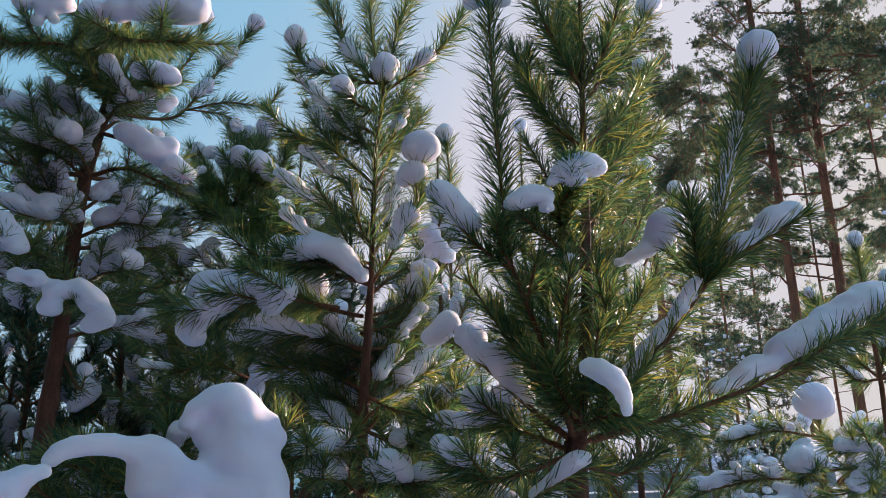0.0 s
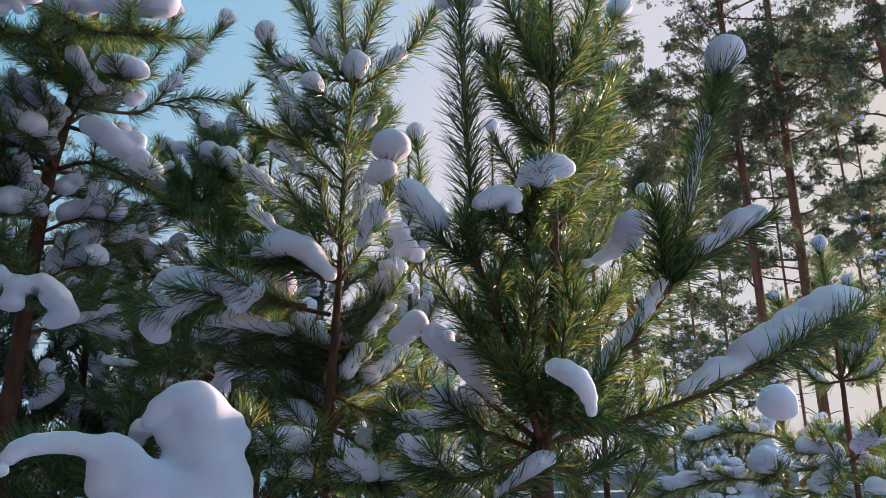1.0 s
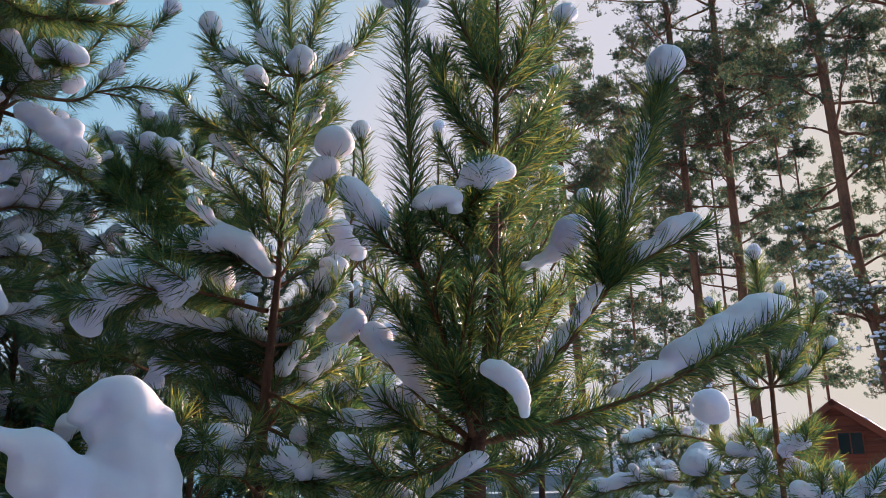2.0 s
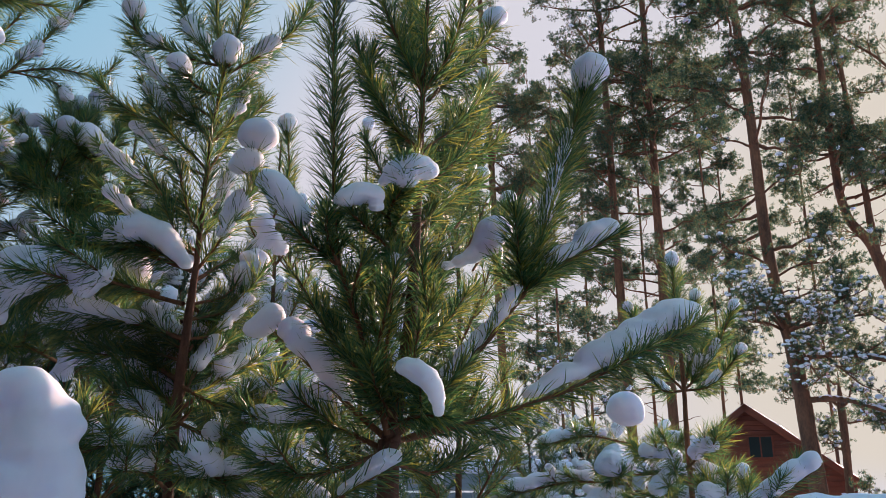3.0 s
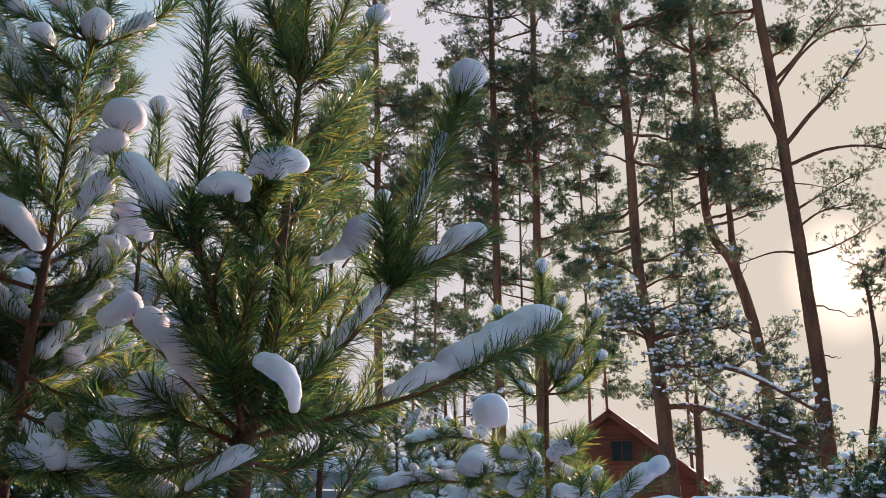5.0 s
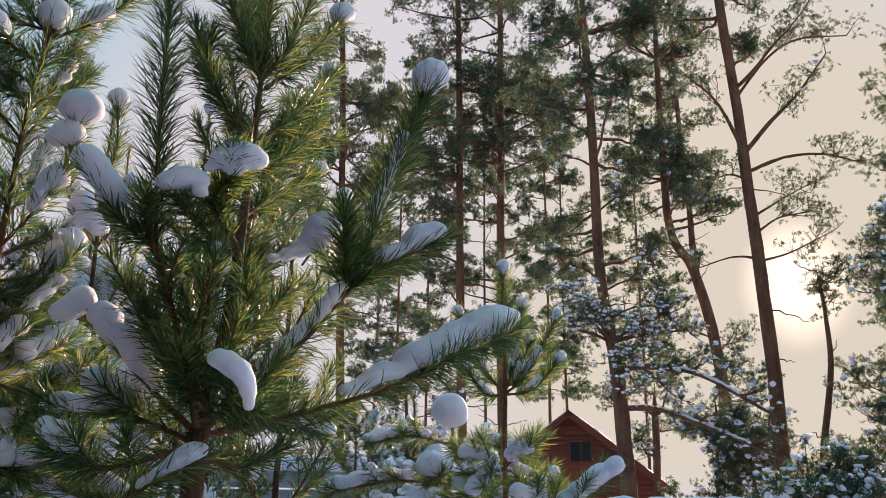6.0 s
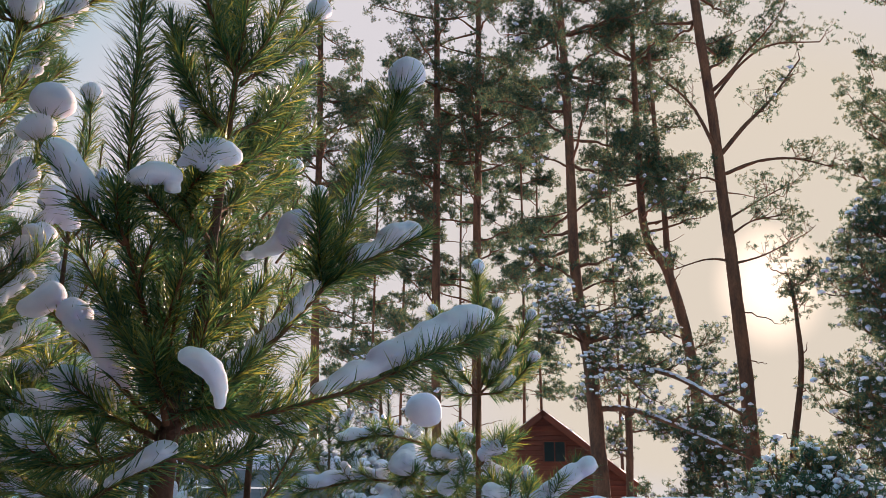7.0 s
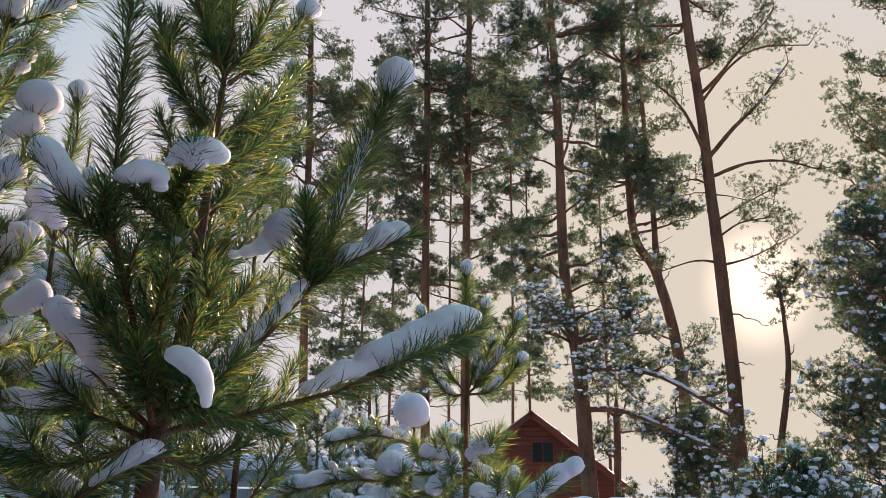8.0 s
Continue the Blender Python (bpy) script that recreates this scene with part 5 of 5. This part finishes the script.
# thicket copies added out of view beside and behind, to shade the snow
for k, (at, kind, size) in enumerate((((-2.1, 0.9), 0, 1.0), ((-1.5, 0.4), 2, 0.9), ((-0.7, -1.2), 0, 0.85), ((-1.7, -0.6), 1, 1.05), ((-0.5, -1.7), 0, 0.95), ((0.7, -1.9), 2, 1.0), ((1.9, -1.3), 1, 1.0))):
    copy_thing(grove[kind], Matrix.Translation((at[0], at[1], -0.25)) @ Matrix.Rotation(0.7 + 1.9 * k, 4, "Z") @ Matrix.Scale(size, 4))

# tall pines of the wood
TALL = "tall pine with a reddish trunk and snow-dusted needles"
wood = [None] * 7
wood[0] = tall_pine(((6.340, 29.975, -0.118), (5.966, 30.112, 9.624), (5.651, 30.227, 18.929), (4.747, 30.559, 36.331)), 0.176, 0.080, TALL, 46, 0.30, 2.3, seed=300, extra=26, band=(0.44, 0.72))
wood[1] = tall_pine(((9.771, 27.098, 0.028), (9.601, 27.160, 9.291), (9.531, 27.186, 18.622), (9.321, 27.263, 34.694)), 0.176, 0.080, TALL, 30, 0.25, 2.56, seed=301, extra=26, band=(0.48, 0.75))
wood[2] = tall_pine(((10.950, 26.665, 0.044), (10.964, 26.660, 10.758), (11.008, 26.644, 18.164), (11.053, 26.628, 34.727)), 0.176, 0.080, TALL, 30, 0.25, 2.72, seed=302, extra=26, band=(0.48, 0.75))
wood[3] = tall_pine(((10.219, 17.219, 0.619), (10.161, 17.241, 3.014), (9.996, 17.301, 5.061), (9.799, 17.373, 6.957), (9.715, 17.404, 11.405), (9.459, 17.498, 20.213)), 0.200, 0.088, TALL, 13, 0.64, 2.08, seed=303, extra=20, band=(0.81, 0.93))
wood[4] = tall_pine(((16.902, 22.582, 0.242), (16.744, 22.697, 5.984), (16.31, 23.004, 9.179), (15.768, 23.37, 10.693), (15.688, 23.423, 14.123), (15.769, 23.37, 27.443)), 0.208, 0.096, TALL, 16, 0.62, 2.0, seed=304, extra=26, band=(0.76, 0.93))
wood[5] = tall_pine(((13.372, 16.063, 0.664), (13.439, 16.039, 4.328), (13.309, 16.086, 7.433), (13.155, 16.143, 10.680), (12.847, 16.256, 16.509), (12.938, 16.222, 24.415)), 0.184, 0.096, TALL, 14, 0.66, 2.40, seed=305, extra=0)
wood[6] = tall_pine(((16.863, 14.239, 0.745), (17.459, 13.52, 7.617), (18.358, 12.307, 18.699)), 0.208, 0.080, TALL, 36, 0.30, 2.7, seed=307, extra=8, band=(0.5, 0.7))
sun_pine, limb_pine = wood[5], wood[3]
rng = np.random.default_rng(41)
# forked limbs of the pine that stands before the sun
bough_of(sun_pine, arc((13.184, 16.132, 10.144), (13.922, 15.862, 11.081), (14.810, 15.860, 11.956), (15.845, 15.804, 13.290), n=18), 0.072, 0.019, 9, 0.30, 20, 0.005, 0.4)
bough_of(sun_pine, arc((13.173, 16.136, 10.373), (12.585, 16.190, 11.535), (11.798, 16.316, 12.236), n=16), 0.056, 0.016, 7, 0.30, 20, 0.005, 0.4)
bough_of(sun_pine, arc((13.313, 16.085, 9.737), (13.999, 15.671, 10.018), (14.749, 15.235, 10.043), (15.574, 14.932, 9.832), n=18), 0.051, 0.016, 7, 0.27, 20, 0.005, 0.6)
bough_of(sun_pine, arc((13.086, 16.168, 11.618), (13.919, 15.862, 12.757), (14.726, 15.566, 13.347), (15.913, 15.131, 13.450), n=18), 0.048, 0.016, 8, 0.30, 20, 0.005, 0.5)
bough_of(sun_pine, arc((13.314, 16.084, 7.503), (12.645, 16.168, 7.492), (11.804, 16.314, 7.186), n=14), 0.035, 0.013, 3, 0.18, 5, 0.1, 0.8)
bough_of(sun_pine, arc((13.331, 16.078, 8.581), (14.230, 16.072, 9.144), (15.114, 15.910, 9.669), n=14), 0.035, 0.013, 6, 0.30, 20, 0.005, 0.4)
bough_of(sun_pine, arc((13.347, 16.072, 7.433), (14.242, 16.068, 7.747), (15.317, 15.835, 8.320), n=14), 0.032, 0.013, 6, 0.30, 20, 0.005, 0.5)
bough_of(sun_pine, arc((13.293, 16.092, 9.467), (12.698, 16.108, 9.563), (11.980, 16.169, 9.228), n=14), 0.032, 0.013, 6, 0.28, 20, 0.005, 0.4)
bough_of(sun_pine, arc((13.324, 16.081, 8.146), (13.649, 15.658, 8.419), (14.189, 15.258, 8.507), n=14), 0.030, 0.013, 6, 0.28, 20, 0.005, 0.4)
# sprays low on the pine with the snow-laden limbs and on its neighbour
for foot, aim in (((9.817, 17.367, 6.680), (10.660, 16.653, 6.873)), ((9.799, 17.373, 6.957), (8.780, 17.444, 7.284)), ((9.767, 17.385, 8.671), (10.428, 16.738, 8.985)), ((9.731, 17.398, 9.861), (8.733, 17.259, 9.876)), ((9.886, 17.341, 5.996), (10.716, 16.430, 6.221))):
    mid = (np.array(foot) + np.array(aim)) / 2 + np.array([0, 0, 0.12])
    bough_of(limb_pine, arc(foot, tuple(mid), aim, n=14), 0.032, 0.012, 6, 0.27, 24, 0.05, 0.35)
for foot, aim in (((16.639, 22.960, 6.378), (17.207, 22.347, 6.870)), ((16.597, 22.975, 7.114), (15.274, 23.056, 7.207)), ((16.127, 23.148, 9.584), (15.279, 23.155, 9.881)), ((16.022, 23.186, 10.971), (16.918, 22.352, 11.226))):
    mid = (np.array(foot) + np.array(aim)) / 2 + np.array([0, 0, 0.12])
    bough_of(wood[4], arc(foot, tuple(mid), aim, n=14), 0.032, 0.012, 6, 0.33, 24, 0.05, 0.35)
# second stem of the forked pine
fork = arc((16.345, 22.979, 8.983), (16.311, 23.003, 10.156), (16.285, 23.021, 11.559), (16.194, 23.084, 14.712), (16.155, 23.11, 18.3), (16.202, 23.078, 22.63), n=26, wobble=0.03)
tv, tf = tube(fork, 0.125, 0.05, 10, 0.05)
part("stem", mesh_of("stem", tv, tf), BARK_TALL, wood[4])
for k in range(12):
    at = fork[9 + k]
    turn = rng.uniform(0, 6.283)
    pts = grown(at, (math.cos(turn), math.sin(turn), rng.uniform(-0.2, 0.4)), rng.uniform(0.9, 1.9), rng.uniform(-0.2, 0.7), 10)
    bough_of(wood[4], pts, 0.03, 0.01, 6, 0.26, 30, 0.02)
# snow-laden low limbs
bough_of(limb_pine, arc((10.000, 17.300, 4.798), (10.556, 16.772, 4.865), (11.369, 15.988, 4.606), (12.521, 15.242, 3.762), n=24), 0.088, 0.032, 10, 0.33, 18, 0.1, 0.35, snow_run=0.05)
bough_of(limb_pine, arc((10.144, 17.247, 3.959), (10.755, 16.699, 3.898), (11.625, 16.056, 3.462), (12.774, 15.311, 2.823), n=24), 0.072, 0.029, 10, 0.30, 18, 0.1, 0.4, snow_run=0.045)
for aim in ((10.724, 16.225, 5.982), (8.978, 17.027, 5.594), (10.099, 15.968, 5.367), (8.884, 17.385, 6.456), (11.361, 16.315, 5.660), (9.981, 16.335, 4.291), (10.675, 16.081, 4.178), (9.002, 16.371, 5.858)):
    low = np.array((9.933, 17.324, 5.458))
    bough_of(limb_pine, arc(tuple(low), tuple((low + np.array(aim)) / 2 + np.array([0, 0, 0.08])), aim, n=14), 0.040, 0.016, 7, 0.26, 22, 0.34, 0.3, pad=0.05)
# lower pines at the edge of the wood
LOW, LOWS = "smaller pine at the wood's edge dusted with snow", "smaller pines at the wood's edge"
tall_pine(((13.553, 19.235, -0.189), (13.855, 19.124, 2.529), (13.929, 19.097, 4.852)), 0.096, 0.032, LOW, 20, 0.1, 1.45, 6, 0.24, 0.05, 340, 3, 24, LOWS)
tall_pine(((13.528, 17.625, -0.048), (13.692, 17.565, 1.837), (13.796, 17.527, 3.965)), 0.080, 0.032, LOW, 18, 0.1, 1.3, 6, 0.24, 0.05, 341, 3, 24, LOWS)
tall_pine(((13.636, 15.48, 0.137), (13.851, 15.292, 3.036), (14.123, 15.049, 5.011), (14.091, 15.078, 6.05), (14.067, 15.1, 7.26)), 0.095, 0.030, LOW, 3, 0.78, 0.7, 5, 0.2, 0.02, 342, 8, 16, LOWS)
tall_pine(((15.008, 14.047, 0.238), (15.35, 13.682, 3.463), (15.563, 13.447, 7.385)), 0.10, 0.040, LOW, 44, 0.1, 1.6, 6, 0.26, 0.05, 343, 3, 26, LOWS)
tall_pine(((12.856, 11.223, 0.524), (13.189, 10.843, 3.726), (13.407, 10.581, 6.969)), 0.10, 0.040, LOW, 40, 0.1, 1.5, 6, 0.26, 0.05, 346, 3, 26, LOWS)
tall_pine(((13.892, 22.348, -0.468), (14.004, 22.308, 2.450), (14.115, 22.267, 5.411)), 0.128, 0.096, LOW, 6, 0.6, 1.28, 6, 0.24, 0.07, 344, 3, 20, LOWS)
tall_pine(((6.845, 23.314, -0.424), (6.812, 23.326, 2.467), (6.637, 23.390, 6.067)), 0.096, 0.032, LOW, 20, 0.1, 1.44, 6, 0.24, 0.07, 345, 3, 20, LOWS)
# slim dense pines go on behind
back_pine = tall_pine(((16.186, 34.324, -0.3), (16.29, 34.324, 9.0), (16.186, 34.324, 24.0)), 0.085, 0.035, "slim tall pine deep in the wood with dense dark needles", 30, 0.42, 2.3, seed=308, dead=10, per=18, coarse=1.8, snowy=0.0)
for k, (at, size) in enumerate((((21.928, 35.798), 1.05), ((10.502, 38.494), 1.0), ((13.487, 43.884), 1.1), ((11.197, 46.566), 1.2), ((15.78, 40.996), 1.1), ((20.491, 41.134), 1.1))):
    copy_thing(back_pine, Matrix.Translation((at[0], at[1], -0.3)) @ Matrix.Rotation(0.9 + 1.7 * k, 4, "Z") @ Matrix.Scale(size, 4))
for k, (at, kind, size) in enumerate((((-14.094, 24.838), 2, 0.62), ((-15.304, 33.518), 4, 0.55))):
    copy_thing(wood[kind], Matrix.Translation((at[0], at[1], -0.3)) @ Matrix.Rotation(0.9 + 1.7 * k, 4, "Z") @ Matrix.Scale(size, 4))

# unseen tall pines added round about to hold back sky light
shade_pine = tall_pine(((-5.0, -7.0, -0.3), (-5.0, -7.0, 6.0), (-4.9, -7.0, 14.0)), 0.18, 0.06, "unseen tall pine added to shade the clearing", 30, 0.12, 2.2, 5, 0.4, 0.1, 390, 4, 7, coarse=3.0)
for k, (at, size) in enumerate((((-1.0, -8.5, 0), 1.1), ((3.0, -7.5, 0), 1.0), ((-8.0, -2.5, 0), 1.2), ((-6.0, 1.5, 0), 0.75),
                                ((-2.0, -4.5, 0), 0.8), ((-1.7, -2.1, 0), 0.7), ((-3.4, 0.0, 0), 0.6), ((-2.3, -1.0, 0), 0.6))):
    copy_thing(shade_pine, Matrix.Translation((at[0], at[1], -0.3)) @ Matrix.Rotation(0.9 + 1.7 * k, 4, "Z") @ Matrix.Scale(size, 4))

# snowy bush
rng = np.random.default_rng(51)
bush = thing("pine_bush", tuple((6.887, 7.513, 0.421)[:2]) + (-0.3,), "low pine bush under thick lumps of snow", "pine bush", "smaller pines at the wood's edge")
root_b = np.array(tuple((6.887, 7.513, 0.421)[:2]) + (-0.25,))
tv, tf = tube(arc(tuple(root_b), (6.990, 7.476, 1.457), (7.046, 7.455, 2.032), n=12), 0.04, 0.015, 8)
part("trunk", mesh_of("trunk", tv, tf), BARK_TALL, bush)
for aim in ((6.397, 7.491, 1.893), (6.494, 7.253, 1.949), (7.054, 7.452, 2.108), (7.065, 7.144, 2.044), (7.399, 7.123, 1.908), (7.683, 7.120, 1.798), (6.442, 6.968, 1.784), (6.863, 6.814, 1.790)):
    b0 = np.array((7.006, 7.469, 1.627))
    bb = bough_of(bush, arc(tuple(b0), tuple((b0 + np.array(aim)) / 2), aim, n=12), 0.02, 0.008, 6, 0.16, 12, 0.2, 0.4, pad=0.045)
    snow(bb, [(*(np.array(aim) + rng.normal(size=3) * np.array([0.2, 0.2, 0.07])), rng.uniform(0.025, 0.055)) for _ in range(15)], 0.014, 0.3, mat=SNOW_FAR)


# cabin and fence
def box_mesh(name, lo, hi, bevel=0.006):
    bm = bmesh.new()
    made = bmesh.ops.create_cube(bm, size=1.0)
    for v in made["verts"]:
        v.co = Vector([(a + b) / 2 + c * (b - a) for a, b, c in zip(lo, hi, v.co)])
    if bevel:
        bmesh.ops.bevel(bm, geom=bm.edges[:], offset=bevel, segments=1, affect="EDGES")
    return bm_mesh(name, bm)


def placed(name, me, mat, parent, m=None, label=""):
    ob = new(name, me)
    if not me.materials:
        me.materials.append(mat)
    ob.parent = parent
    ob.matrix_basis = m or Matrix()
    return tagged(ob, label)


PEAK = Vector((12.473, 24.812, 4.80))
cabin = thing("cabin", (PEAK.x, PEAK.y, -0.3), "small red-brown timber cabin with a snowy gable roof", "house")
cabin.matrix_basis = Matrix.Translation((PEAK.x, PEAK.y, -0.3)) @ Matrix.Rotation(radians(-27), 4, "Z")
CH, CW, CD, CE = PEAK.z + 0.3, 2.85, 7.0, PEAK.z + 0.3 - 2.2
bm = bmesh.new()
prof = [(-CW, 0), (CW, 0), (CW, CE), (0, CH - 0.1), (-CW, CE)]
fr = [bm.verts.new((x, 0.3, z)) for x, z in prof]
bk = [bm.verts.new((x, CD, z)) for x, z in prof]
bm.faces.new(fr)
bm.faces.new(bk[::-1])
for i in range(5):
    bm.faces.new((fr[(i + 1) % 5], fr[i], bk[i], bk[(i + 1) % 5]))
bmesh.ops.recalc_face_normals(bm, faces=bm.faces[:])
wall = placed("wall", bm_mesh("wall", bm), BOARD_RED, cabin)
for k in range(34):
    z = 0.05 + k * 0.152
    half = CW if z < CE else CW * (CH - 0.1 - z - 0.12) / (CH - 0.1 - CE)
    if half > 0.1:
        placed("plank", box_mesh("plank", (-half, 0.27, z), (half, 0.298, z + 0.145), 0.008), BOARD_RED, wall)
slope = math.atan2(CH - CE, CW)
for side in (-1, 1):
    turn = Matrix.Translation((0, 0, CH)) @ Matrix.Rotation(side * slope, 4, "Y")
    run = CW / math.cos(slope) + 0.35
    lo, hi = (0.0, run) if side > 0 else (-run, 0.0)
    roof = placed("roof", box_mesh("roof", (lo, 0.0, -0.10), (hi, CD + 0.3, -0.02)), BOARD_RED, cabin, turn)
    placed("bargeboard", box_mesh("bargeboard", (lo, -0.03, -0.2), (hi, -0.003, -0.01)), BOARD_RED, roof)
    sv = []
    nu, nv = 24, 40
    for layer in (0, 1):
        for i in range(nu):
            for j in range(nv):
                u, w = i / (nu - 1), j / (nv - 1)
                rim = min(1.0, 9 * min(u, 1 - u, 1.6 * w, 1.6 * (1 - w)) + 0.15)
                q = np.array([lo + (hi - lo) * u, 0.16 + (CD + 0.13) * w, 0.0])
                sv.append((q[0], q[1], -0.015 if not layer else -0.01 + rim ** 0.5 * (0.07 + 0.02 * float(waves(q[None], 0.9, 8)[0]))))
    sq = [(l * nu * nv + i * nv + j, l * nu * nv + (i + 1) * nv + j, l * nu * nv + (i + 1) * nv + j + 1, l * nu * nv + i * nv + j + 1) for l in (0, 1) for i in range(nu - 1) for j in range(nv - 1)]
    placed("roof_snow", mesh_of("roof_snow", sv, sq), SNOW_FAR, roof)
GLASS = bpy.data.materials.new("window_glass")
GLASS.use_nodes = True
GLASS.node_tree.nodes["Principled BSDF"].inputs["Base Color"].default_value = (0.02, 0.03, 0.03, 1)
GLASS.node_tree.nodes["Principled BSDF"].inputs["Roughness"].default_value = 0.06
win = placed("window", box_mesh("window", (-0.02, 0.22, CH - 1.65), (0.72, 0.262, CH - 0.95)), BOARD_RED, cabin)
placed("pane", box_mesh("pane", (0.03, 0.205, CH - 1.6), (0.33, 0.216, CH - 1.0), 0), GLASS, win)
placed("pane", box_mesh("pane", (0.37, 0.205, CH - 1.6), (0.67, 0.216, CH - 1.0), 0), GLASS, win)


def fence(a, b, top, boards, label):
    """A close board fence between two posts lines with a ridge of snow on top."""
    a, b = Vector((a[0], a[1], 0)), Vector((b[0], b[1], 0))
    run = (b - a).length
    f = thing("fence", tuple(a), label, "fence")
    f.matrix_basis = Matrix.Translation(a) @ Matrix.Rotation(math.atan2(b.y - a.y, b.x - a.x), 4, "Z")
    post = box_mesh("post", (-0.05, 0.03, -0.3), (0.05, 0.13, top + 0.02))
    for k in range(int(run / 2) + 1):
        placed("post", post, BOARD_GREY, f, Matrix.Translation((min(run, 2.0 * k), 0, 0)))
    gap = top / boards
    board = box_mesh("board", (0, -0.012, 0.012), (run, 0.018, gap - 0.006))
    for k in range(boards):
        placed("board", board, BOARD_GREY, f, Matrix.Translation((0, 0.004 * (k % 2), k * gap)))
    line = arc((0, 0.05, top), (run / 2, 0.05, top), (run, 0.05, top), n=40)
    v, q = skin(lying(line, 0.0, 1.0, 0.10, 0.10, 0.5, 0.1), 0.035, 0.15, next_seed())
    placed("snow_cap", mesh_of("snow_cap", v, q), SNOW_FAR, f)
    return f


fence((4.535, 7.870, 1.766), (5.586, 6.574, 1.785), 1.72, 9, "grey board fence with snow along its top")
fence((0.251, 9.441, 1.705), (3.565, 9.237, 1.748), 2.12, 11, "grey board fence with a deep ridge of snow")
